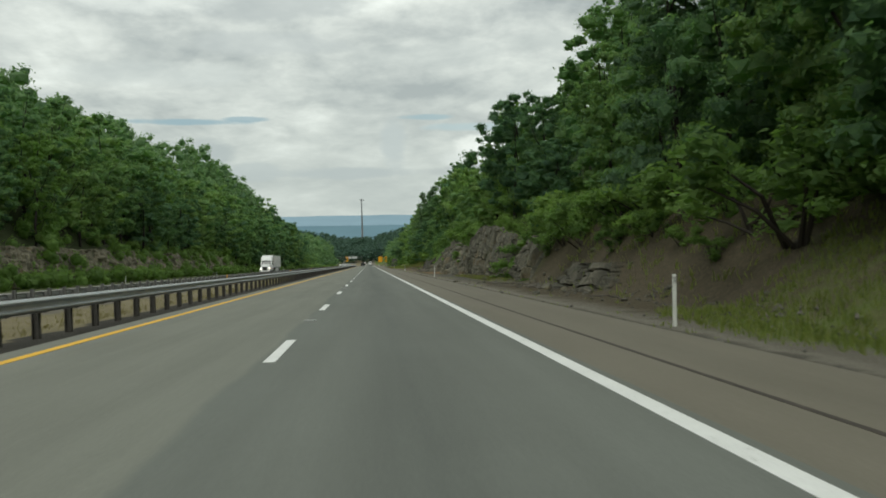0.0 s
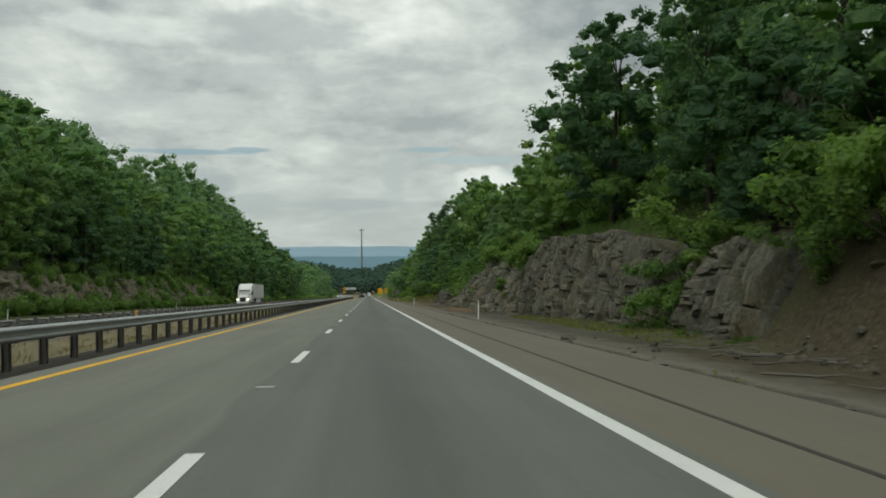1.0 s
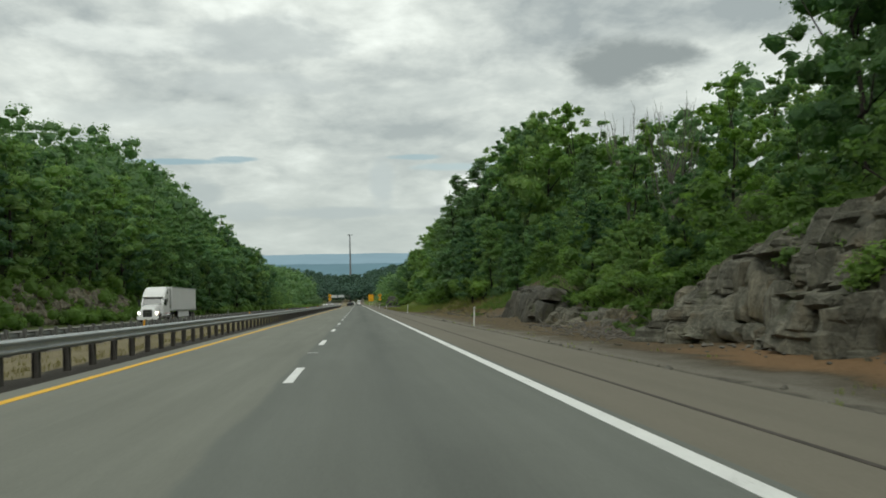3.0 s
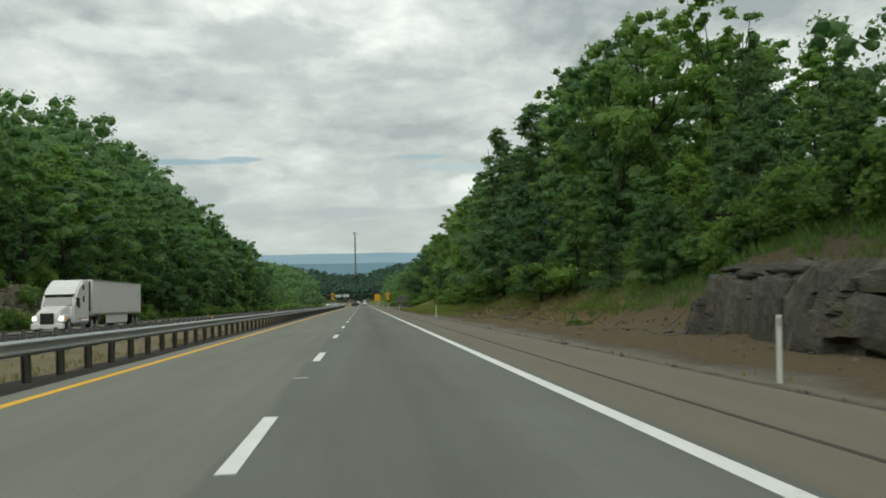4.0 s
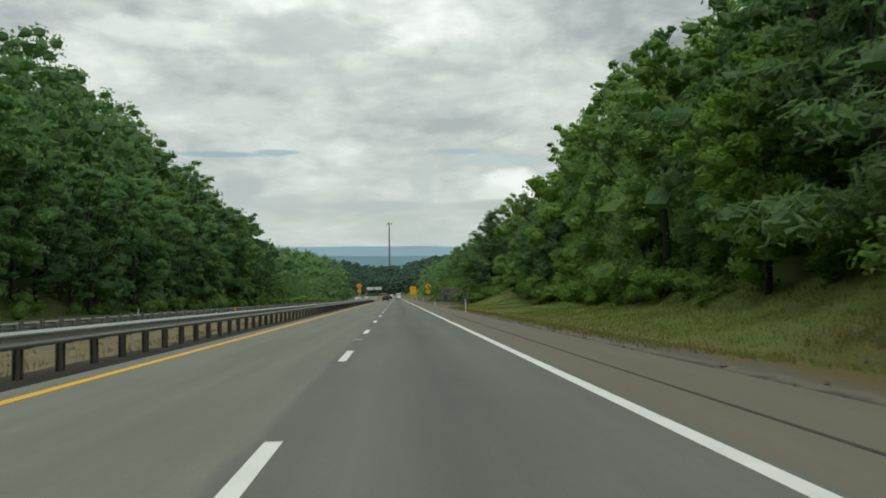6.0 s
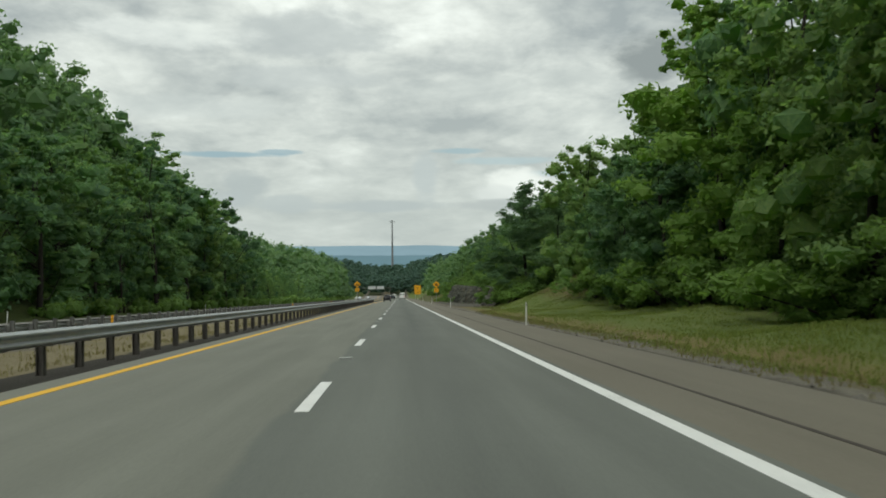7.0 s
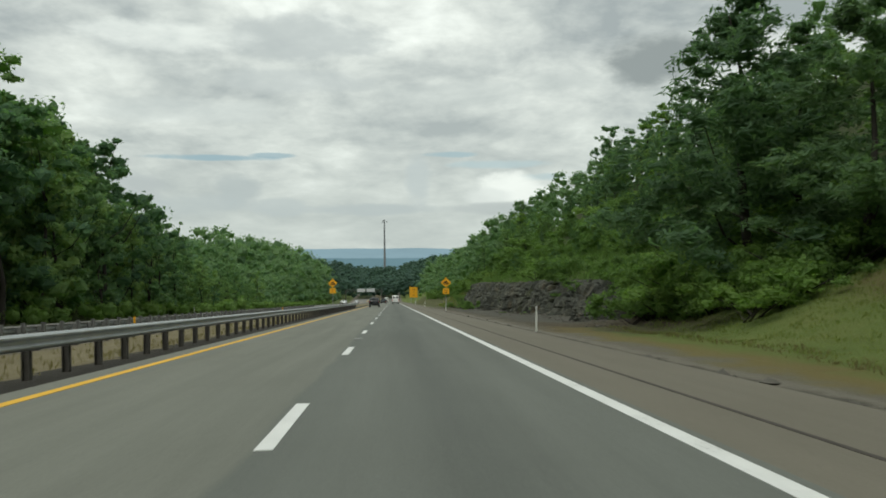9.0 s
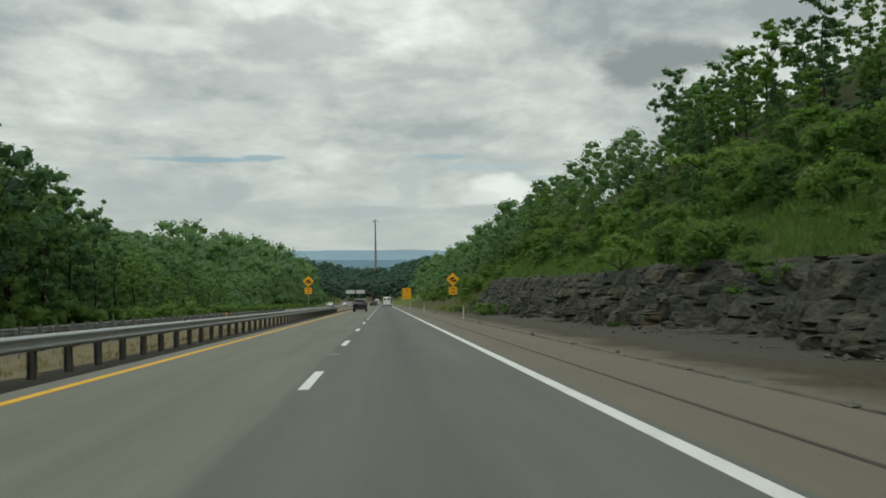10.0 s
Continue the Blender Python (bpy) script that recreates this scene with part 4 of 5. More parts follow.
def trunk_mesh(name, rng, height, girth, lobes, mat, limbs=7):
    bend = [(rng.uniform(-.25, .25) * k, rng.uniform(-.25, .25) * k) for k in range(5)]
    pts = [(bend[k][0] * 0.5, bend[k][1] * 0.5, -0.5 + (height * 0.86 + 0.5) * k / 4) for k in range(5)]
    rad = [girth * 1.25, girth * 0.9, girth * 0.66, girth * 0.4, girth * 0.12]
    pieces = [tube(pts, rad, 7)]
    for l in rng.sample(list(lobes), min(limbs, len(lobes))):
        start = Vector(pts[0]).lerp(Vector(pts[4]), max(0.15, min(0.8, (l[2] - height * 0.18) / height)))
        end = Vector(l[:3])
        mid = start.lerp(end, 0.5) + Vector((0, 0, -0.06 * height))
        pieces.append(tube([start, mid, end], [girth * 0.4, girth * 0.26, girth * 0.08], 5))
    V, F = joined(pieces)
    return mesh_from(name, V, [F], mat, smooth=True)


TREE_LABELS = {
    "oak": ("full-leaved dark green broadleaf tree on the wooded slope", "tree"),
    "young": ("fresh yellow-green broadleaf tree at the wood's edge", "tree"),
    "tall": ("tall narrow green broadleaf tree in the roadside wood", "tree"),
    "spruce": ("dark green conifer with drooping tiered boughs", "tree"),
    "pine": ("dark ragged pine with an uneven open top", "tree"),
}


def tree_model(kind, seed, fine):
    """A model ten metres high, to be scaled; fine models carry more and smaller leaves."""
    rng = random.Random(seed)
    if kind in ("spruce", "pine"):
        if kind == "spruce":
            # a spruce's boughs: close whorls that droop and thin towards the top
            lobes = []
            for w in range(84):
                u = (w + rng.random()) / 84
                a, reach = rng.uniform(0, 6.28), (2.9 * (1 - u) ** 0.85 + 0.22) * rng.uniform(0.6, 1.15)
                for f in (0.35, 0.7, 1.0):
                    lobes.append((reach * f * math.cos(a), reach * f * math.sin(a), 0.9 + 8.9 * u - 0.14 * reach * f, rng.uniform(0.34, 0.52) * (1.35 - 0.65 * u)))
            lobes = np.array(lobes)
        else:
            # a pine's boughs: single long limbs at odd heights, their tips turned up, with gaps between
            lobes = []
            for w in range(52):
                u = ((w + rng.random()) / 52) ** 1.1
                a, reach = rng.uniform(0, 6.28), (3.0 * (1 - u) ** 0.6 + 0.25) * rng.uniform(0.45, 1.1)
                for f in (0.4, 0.72, 1.0):
                    lobes.append((reach * f * math.cos(a), reach * f * math.sin(a), 0.7 + 8.7 * u + 0.34 * reach * f * f, rng.uniform(0.32, 0.56) * (1.25 - 0.45 * u)))
                lobes.append((reach * math.cos(a), reach * math.sin(a), 0.7 + 8.7 * u + 0.34 * reach + 0.35, 0.2))
            lobes = np.array(lobes)
        crown = crown_mesh("crown", rng, lobes, (34 if kind == "spruce" else 60) if fine else 14, 0.24 if fine else 0.42, M_NEEDLE, 0.55, 0.05, 0.5, 0.26, 0.6, 1)
    else:
        wide = {"oak": 3.6, "young": 3.0, "tall": 2.5}[kind]
        lobes = crown_lobes(rng, 10, wide, {"oak": 0.9, "young": 0.7, "tall": 1.2}[kind], 38 if fine else 22)
        crown = crown_mesh("crown", rng, lobes, 40 if fine else 20, 0.155 if fine else 0.225, M_LEAF_YELLOW if kind == "young" else M_LEAF, 0.70, 0.0, 0.70, 0.75, 0.60, 3)
    root = thing(kind + "_tree", (0, 0, -900), *TREE_LABELS[kind], "trees along the highway")
    part("trunk", trunk_mesh("trunk", rng, 10, 0.12 if kind != "oak" else 0.15, lobes, M_BARK), None, root, "brown bark")
    part("crown", crown, None, root)
    return root


MODELS = {(k, f, v): tree_model(k, 100 + 13 * v + (7 if f else 0), f) for k in TREE_LABELS for f in (True, False) for v in range(3 if k in ("oak", "tall", "young") else 1)}
USED = set()


def plant(kind, x, y, height, fine, rng, spread=1.0):
    """Sets a tree of that height on the ground."""
    pool = [k for k in MODELS if k[0] == kind and k[1] == fine]
    key = rng.choice(pool)
    s = height / 10
    w = s * spread * rng.uniform(0.82, 1.22)
    m = Matrix.LocRotScale((x, y, ground_z(x, y) - 0.1), Euler((rng.uniform(-.05, .05), rng.uniform(-.05, .05), rng.uniform(0, 6.28))), (w, w, s))
    if key not in USED:
        USED.add(key)
        MODELS[key].matrix_basis = m
        MODELS[key].scale = (w, w, s)
    else:
        ob = copy_thing(MODELS[key], m)
        ob.matrix_basis = m


# the wood's front edge and the height of its trees, along the right side
R_EDGE = ((-20, 12.6), (30, 14.0), (44, 13.6), (52, 14.0), (59, 15.0), (72, 15.4), (90, 16.4), (100, 15.6), (128, 14.6), (165, 14.6), (205, 14.4), (225, 14.8), (240, 16.4), (286, 17.0), (298, 21.0), (312, 21.0), (320, 19.0), (330, 18.4), (410, 16.5), (440, 14.8), (900, 15.5))
R_TALL = ((-20, 15), (30, 16), (48, 15), (56, 13), (92, 13), (98, 11), (118, 12), (126, 6.0), (172, 6.0), (186, 11), (205, 13), (235, 16.5), (268, 18), (285, 15), (300, 11), (312, 8.5), (322, 5.5), (410, 6.5), (440, 10), (900, 12))
L_EDGE = ((-40, -41), (240, -40), (300, -37), (380, -32.5), (410, -32.5), (425, -31), (640, -30), (900, -30))
L_TALL = ((-40, 16), (80, 18), (130, 18), (180, 17), (240, 17.2), (300, 20), (350, 22.5), (385, 21.5), (400, 19), (420, 14), (434, 9), (500, 9.5), (530, 10.5), (555, 19), (620, 22), (680, 20), (900, 16))


NAMED = (("spruce", 15.1, 213, 19.5), ("spruce", 17.4, 221, 20.0), ("spruce", 17.8, 206, 20.5), ("oak", 22, 214, 24.0), ("oak", 27, 221, 28.0), ("pine", 16.0, 318.0, 14.9), ("pine", 18.6, 314.0, 13.2), ("pine", 19.0, 320.0, 13.6), ("oak", 19.4, 117, 16.2), ("young", 17.1, 112.5, 14.8),
         ("young", 17.2, 71, 12.5), ("young", 18.6, 82, 14.5), ("young", 19.5, 90, 14.0), ("tall", 20.3, 76, 17.6), ("tall", 16.2, 50, 14.5), ("tall", 16.8, 43, 14.0), ("spruce", 27.2, 449, 20.8), ("oak", 22.5, 186, 22.5), ("oak", 25, 197, 24), ("tall", 20, 190, 20))


def plant_woods():
    rng = random.Random(21)
    far = []
    # right side: three ranks on the front slope, the ranks behind as far woods
    for rank in range(7):
        y = 4.0 + rank * 1.7
        while y < 640:
            x = float(table(R_EDGE, y)) + rank * 4.3 + rng.uniform(-1.2, 1.2)
            h = float(table(R_TALL, y)) * rng.uniform(0.62, 1.16) * (0.82 if rank == 0 else 1.0)
            if rank > 1 and 122 < y < 182:
                h *= 1.5 if y < 158 else 1.75
            if 322 < y < 415:
                h = h * (0.44 + 0.13 * rank) * rng.choice((0.7, 1.0, 1.0, 1.5))
            near = y < 340
            clear = all((x - n[1]) ** 2 + (y - n[2]) ** 2 > 9 for n in NAMED)
            if not clear:
                pass
            elif rank < 3 and y < 430 or rank < 4 and 120 < y < 190 or rank < 6 and 322 < y < 415:
                kind = rng.choices(("oak", "tall", "young", "spruce"), (5, 1.5, 1.6, 0) if rank == 0 and 205 < y < 292 else (5, 4, 0.8 if rank == 0 else 2.4, 0.3))[0]
                plant(kind, x, y, h, near and (rank < 1 or rank < 2 and y < 80) or rank < 3 and 326 < y < 362, rng)
            else:
                far.append((x, y, h))
            y += rng.uniform(5.0, 7.6) * (0.75 if 322 < y < 415 else 1.05) + 0.5 * rank
    # named specimens
    for kind, x, y, top in NAMED:
        plant(kind, x, y, top - (ground_z(x, y) - road_z(y)), y < 340, rng, {"oak": 0.85, "spruce": 1.05, "pine": 1.25}.get(kind, 1.0))
    # left side
    for rank in range(8):
        y = 20.0 + rank * 2.1
        while y < 700:
            x = float(table(L_EDGE, y)) - rank * 4.6 + rng.uniform(-1.5, 1.5)
            h = float(table(L_TALL, y)) * rng.uniform(0.66, 1.2) * (0.85 if rank == 0 else 1.0)
            if rank < 2 and 60 < y < 480:
                kind = rng.choices(("oak", "tall", "young"), (6, 4, 0.8))[0]
                plant(kind, x, y, h, False, rng)
            else:
                far.append((x, y, h))
            y += rng.uniform(5.2, 8.0) + 0.35 * rank
    for kind, x, y, top in (("pine", -67, 200, 42), ("pine", -64, 225, 40.5), ("tall", -50, 397, 27), ("tall", -46, 366, 32), ("oak", -44, 374, 30), ("tall", -43, 389, 24), ("oak", -42, 408, 20.3), ("oak", -41.5, 423, 18.5)):
        plant(kind, x, y, top - (ground_z(x, y) - road_z(y)), False, rng)
    # the valley end
    for k in range(1200):
        y = 912 + 640 * (k / 1200) ** 1.3
        x = rng.gauss(-5, 95)
        far.append((x, y, rng.uniform(12, 17)))
    for _ in range(420):
        y = rng.uniform(640, 930)
        x = rng.choice((-1, 1)) * rng.uniform(16, 130)
        x = x - 28 if x < 0 else x
        far.append((x, y, rng.uniform(11, 16)))
    for _ in range(260):
        y = rng.uniform(520, 760)
        far.append((rng.uniform(-150, -62), y, rng.uniform(11, 15)))
    return far


def far_woods(name, trees, mat, label):
    """The woods behind the front ranks and at the valley's end: leaf masses in one mesh."""
    rng = np.random.RandomState(3)
    V, T, Q, n = [], [], [], 0
    for x, y, h in trees:
        z = ground_z(x, y)
        lobes = 14 if y < 480 else 7 if y < 700 else 6
        leaves = 22 if y < 480 else 22 if y < 700 else 10
        R = h * (0.27 if y < 640 else 0.40)
        for k in range(lobes):
            a, u = k * 2.4 + rng.uniform(0, 1), (k + 0.5) / lobes
            r = R * (rng.uniform(0.34, 0.58) if y < 480 else rng.uniform(0.42, 0.72)) * (1 - 0.3 * u)
            off = R * 0.8 * (1 - u * 0.75)
            c = np.array((x + off * math.cos(a), y + off * math.sin(a), z + h * (0.16 + 0.76 * u) - (0 if u < 0.9 else r * 0.3)))
            v = BALL_V * (r * 0.62 * (1 + rng.uniform(-0.5, 0.35, len(BALL_V))))[:, None] * (1, 1, 0.8) + c
            V.append(v)
            T.append(BALL_F + n)
            n += len(v)
            d = rng.normal(size=(leaves, 3)) + (0, 0, 0.5)
            d /= np.linalg.norm(d, axis=1)[:, None]
            p = c + d * (r * rng.uniform(0.7, 1.15, leaves))[:, None] * (1, 1, 0.8)
            nr = d + rng.normal(scale=0.5, size=(leaves, 3))
            nr /= np.linalg.norm(nr, axis=1)[:, None]
            t = np.cross(nr, rng.normal(size=(leaves, 3)))
            t /= np.linalg.norm(t, axis=1)[:, None]
            b = np.cross(nr, t)
            s = rng.uniform(0.5, 1.0, leaves)[:, None] * h * (0.024 if y < 480 else 0.034)
            q = np.stack([p - t * s, p + b * s * 0.85 + t * s * 0.5, p - b * s * 0.85 + t * s * 0.5], 1).reshape(-1, 3)
            V.append(q)
            Q.append(np.arange(len(q)).reshape(-1, 3) + n)
            n += len(q)
    me = mesh_from(name, np.concatenate(V), [np.concatenate(T), np.concatenate(Q)], mat)
    tagged(new(name, me), label, "woods", kind="stuff")


FAR_TREES = plant_woods()
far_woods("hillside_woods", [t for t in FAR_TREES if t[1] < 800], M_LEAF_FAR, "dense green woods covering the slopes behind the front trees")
far_woods("valley_woods", [t for t in FAR_TREES if t[1] >= 800], M_LEAF_HAZED, "dark blue-green woods closing the valley beyond the road, haze in their colour")
for key, model in MODELS.items():
    if key not in USED:
        for o in (*model.children_recursive, model):
            bpy.data.objects.remove(o)


def bare_tree(x, y, top, seed):
    """A dead tree: a pale trunk that forks into fine upright twigs."""
    rng = random.Random(seed)
    h = top - (ground_z(x, y) - road_z(y))
    pieces = [tube([(0, 0, -0.4), (0.1, 0, h * 0.3), (0.05, 0.1, h * 0.55)], [0.12, 0.09, 0.06], 6)]
    for k in range(22):
        u = rng.uniform(0.25, 0.55)
        a = rng.uniform(0, 6.28)
        start = Vector((0.07, 0.05, h * u))
        reach = rng.uniform(0.08, 0.20) * h
        mid = start + Vector((math.cos(a) * reach * 0.6, math.sin(a) * reach * 0.6, h * 0.16))
        end = start + Vector((math.cos(a) * reach, math.sin(a) * reach, (1 - u) * h * rng.uniform(0.65, 1.0)))
        pieces.append(tube([start, mid, end], [0.036, 0.020, 0.006], 4))
        for _ in range(4):
            q = mid.lerp(end, rng.random())
            e = q + Vector((rng.uniform(-.5, .5), rng.uniform(-.5, .5), rng.uniform(0.5, 1.4))) * (h * 0.08)
            pieces.append(tube([q, q.lerp(e, 0.5), e], [0.013, 0.009, 0.005], 4))
    V, F = joined([pieces[0]])
    root = thing("dead_tree", (x, y, ground_z(x, y)), "leafless grey dead tree standing among shrubs", "tree", "dead trees")
    part("trunk", mesh_from("trunk", V, [F], M_BARE, smooth=True), None, root)
    V, F = joined(pieces[1:])
    part("bare_crown", mesh_from("bare_crown", V, [F], M_BARE), None, root)


bare_tree(18.3, 139, 12.2, 1)
bare_tree(20.5, 153, 14.5, 2)
bare_tree(17.0, 60.0, 9.0, 3)


def shrub_model(seed, fine=True):
    """A bush one to two metres high: its foliage and its stems."""
    rng = random.Random(seed)
    lobes = np.array([(rng.gauss(0, 0.55), rng.gauss(0, 0.55), rng.uniform(0.12, 1.1), rng.uniform(0.32, 0.6)) for _ in range(10)])
    leafy = crown_mesh("foliage", rng, lobes, 62 if fine else 30, 0.10 if fine else 0.16, M_SHRUB, 0.8, 0.0, 0.52, 0.65, 0.5, 2)
    V, F = joined([tube([(0.05 * k, 0.04 * k, 0), (l[0] * 0.5, l[1] * 0.5, l[2] * 0.6), tuple(l[:3])], [0.03, 0.022, 0.008], 5) for k, l in enumerate(lobes[:6])])
    return leafy, mesh_from("stem", V, [F], M_BARK)


SHRUBS = [shrub_model(k) for k in range(4)]
FAR_SHRUBS = [shrub_model(k + 20, False) for k in range(2)]


def plant_shrubs():
    rng = random.Random(31)
    spots = []
    for lo, hi, n, a, b in ((2, 50, 42, 0.2, 4.5), (50, 95, 24, 2.2, 5.5), (330, 412, 8, -0.6, 0.4), (232, 288, 30, -0.4, 2.0), (95, 135, 24, 0.2, 4), (130, 168, 36, 1.7, 6), (168, 208, 26, -0.2, 4), (208, 242, 18, 2.4, 5), (240, 292, 24, 0.0, 2.5), (318, 425, 75, 1.5, 9), (425, 560, 34, -1.2, 3), (87, 92, 10, -1.2, 0.8), (326, 340, 8, -0.6, 1.0), (312, 330, 16, 0.2, 8.0), (96, 126, 10, -1.0, 1.5), (309, 322, 14, 0.5, 3.0)):
        for _ in range(n):
            y = rng.uniform(lo, hi)
            x = float(table(TOE, y) + table(RUN, y)) + rng.uniform(a, b)
            spots.append((x, y, rng.uniform(0.9, 2.1)))
    # low weeds at the foot of the first cut and of the shale
    for lo, hi, n, a, b in ((52, 66, 8, -1.6, -0.1), (342, 405, 20, -1.0, 0.4), (100, 128, 8, -0.6, 0.6), (121, 142, 16, -0.5, 0.9), (156, 200, 10, -0.5, 1.5)):
        for _ in range(n):
            y = rng.uniform(lo, hi)
            spots.append((float(table(TOE, y)) + rng.uniform(a, b), y, rng.uniform(0.18, 0.42)))
    rng.shuffle(spots)
    # large bushes that reach down to the verge
    more = ((13.0, 15.2, 124, 143, 0.8, 1.4, 16), (14.0, 22.0, 318, 333, 1.0, 1.8, 22), (13.2, 17.0, 320, 331, 0.7, 1.2, 12), (12.0, 13.8, 24, 40, 0.5, 1.0, 10), (10.6, 12.6, 384, 399, 0.7, 1.2, 10), (10.5, 13.5, 404, 440, 0.6, 1.1, 8))
    spots = [(rng.uniform(x0, x1), rng.uniform(y0, y1), rng.uniform(s0, s1)) for x0, x1, y0, y1, s0, s1, n in more for _ in range(n)] + spots
    spots = [(12.6, 20.5, 2.3), (12.9, 24.0, 2.0), (13.6, 30.0, 2.2), *((rng.uniform(12.6, 15.5), rng.uniform(33, 55), rng.uniform(1.0, 1.9)) for _ in range(18)),
             *((rng.uniform(13.2, 17.0), rng.uniform(311.5, 316), rng.uniform(0.9, 1.6)) for _ in range(11)), *((13.0 + 0.3 * k, 323.0 - 0.72 * k + rng.uniform(0, 6), rng.uniform(1.0, 1.8)) for k in range(22)), *((rng.uniform(12.6, 14.5), rng.uniform(86.5, 91), rng.uniform(0.7, 1.1)) for _ in range(5)), *((rng.uniform(17.0, 19.5), rng.uniform(250, 297), rng.uniform(1.5, 2.5)) for _ in range(26)), *((rng.uniform(13.4, 15.6), rng.uniform(222, 237), rng.uniform(0.9, 1.6)) for _ in range(11)), (11.9, 88.0, 0.8), (11.6, 89.2, 0.7), (12.1, 90.2, 0.9), (12.5, 87.4, 0.8), (12.2, 60.2, 1.3), (12.7, 60.8, 1.5), (12.9, 59.6, 1.2), (13.3, 60.6, 1.7), *spots]
    for x, y, s in spots[:296]:
        leafy, stems = SHRUBS[rng.randrange(4)] if y < 400 else FAR_SHRUBS[rng.randrange(2)]
        ob = thing("shrub", (0, 0, 0), "leafy green shrub on the roadside bank", "shrub", "shrubs on the banks")
        part("foliage", leafy, None, ob)
        part("stem", stems, None, ob, "brown woody stem")
        ob.location = (x, y, ground_z(x, y) - 0.15)
        ob.rotation_euler = (0, 0, rng.uniform(0, 6.28))
        ob.scale = (s * rng.uniform(0.9, 1.4), s * rng.uniform(0.9, 1.4), s * rng.uniform(0.7, 1.1))
    # the bushes between them run together
    V, T, n = [], [], 0
    for x, y, s in spots[296:]:
        me = (SHRUBS[rng.randrange(4)] if y < 380 else FAR_SHRUBS[rng.randrange(2)])[0]
        co = np.empty(3 * len(me.vertices))
        me.vertices.foreach_get("co", co)
        a = rng.uniform(0, 6.28)
        turn = np.array([(math.cos(a), -math.sin(a), 0), (math.sin(a), math.cos(a), 0), (0, 0, 1)])
        V.append((co.reshape(-1, 3) * s * (1.15, 1.15, 0.9)) @ turn.T + (x, y, ground_z(x, y) - 0.15))
        loops = np.empty(len(me.loops), dtype=int)
        me.loops.foreach_get("vertex_index", loops)
        T.append(loops.reshape(-1, 3) + n)
        n += len(me.vertices)
    tagged(new("brambles", mesh_from("brambles", np.concatenate(V), [np.concatenate(T)], M_SHRUB)), "low leafy brambles filling the banks between shrubs", "brambles", kind="stuff")


plant_shrubs()


def undergrowth():
    """Low bushes run together along the far side's wood edge and its rock cut."""
    rng = np.random.RandomState(8)
    V, T, Q, n = [], [], [], 0
    for k in range(760):
        y = rng.uniform(40, 640)
        x = float(table(L_EDGE, y)) + rng.uniform(-2.5, 5.0)
        if k > 420:
            y, x = rng.uniform(55, 250), rng.uniform(-38.5, -34.2)
        elif rng.rand() < 0.25:
            y, x = rng.uniform(420, 640), rng.uniform(14.5, 19)
        z, s = ground_z(x, y), rng.uniform(0.7, 1.7)
        for _ in range(3):
            c = np.array((x + rng.normal() * s * 0.7, y + rng.normal() * s * 0.9, z + s * rng.uniform(0.3, 0.9)))
            r = s * rng.uniform(0.5, 0.8)
            v = BALL_V * (r * 0.7) + c
            V.append(v)
            T.append(BALL_F + n)
            n += len(v)
            d = rng.normal(size=(30, 3)) + (0, 0, 0.5)
            d /= np.linalg.norm(d, axis=1)[:, None]
            p = c + d * (r * rng.uniform(0.6, 1.2, 30))[:, None]
            t = np.cross(d, rng.normal(size=(30, 3)))
            t /= np.linalg.norm(t, axis=1)[:, None]
            b = np.cross(d, t)
            q = np.stack([p - t * 0.22, p + b * 0.14, p + t * 0.22, p - b * 0.14], 1).reshape(-1, 3)
            V.append(q)
            Q.append(np.arange(len(q)).reshape(-1, 4) + n)
            n += len(q)
    tagged(new("undergrowth", mesh_from("undergrowth", np.concatenate(V), [np.concatenate(T), np.concatenate(Q)], M_SHRUB)), "tangled green undergrowth along the foot of the woods", "undergrowth", kind="stuff")


undergrowth()


def rubble():
    """Chips and small stones strewn over the verge and the foot of the cuts."""
    rng = np.random.RandomState(12)
    base = np.array([(1, 0, 0), (-1, 0, 0), (0, 1, 0), (0, -1, 0), (0, 0, 0.7), (0, 0, -0.7)], dtype=float)
    tri = np.array([(0, 2, 4), (2, 1, 4), (1, 3, 4), (3, 0, 4), (2, 0, 5), (1, 2, 5), (3, 1, 5), (0, 3, 5)])
    V, F, n = [], [], 0
    for k in range(7000):
        y = rng.uniform(0, 420)
        if 203 < y < 321 and k % 4:
            continue
        toe = float(table(TOE, y))
        x = 6.35 + abs(rng.normal()) * 0.25 if k % 4 == 0 else toe - abs(rng.normal()) * 1.1 + 0.2
        x = max(6.3, x)
        s = np.exp(rng.normal(-3.1, 0.5))
        a = rng.uniform(0, 6.28)
        turn = np.array([(math.cos(a), -math.sin(a), 0), (math.sin(a), math.cos(a), 0), (0, 0, 1)])
        V.append((base * rng.uniform(0.6, 1.4, (6, 1)) * s * rng.uniform(0.6, 1.3, 3)) @ turn.T + (x, y, ground_z(x, y) + s * 0.3))
        F.append(tri + n)
        n += 6
    tagged(new("rubble", mesh_from("rubble", np.concatenate(V), [np.concatenate(F)], M_RUBBLE)), "small broken stones scattered along the verge", "rubble", kind="stuff")


M_RUBBLE = simple("verge_stone", (0.12, 0.112, 0.096), 0.9, vary=0.5, scale=1.5)
rubble()


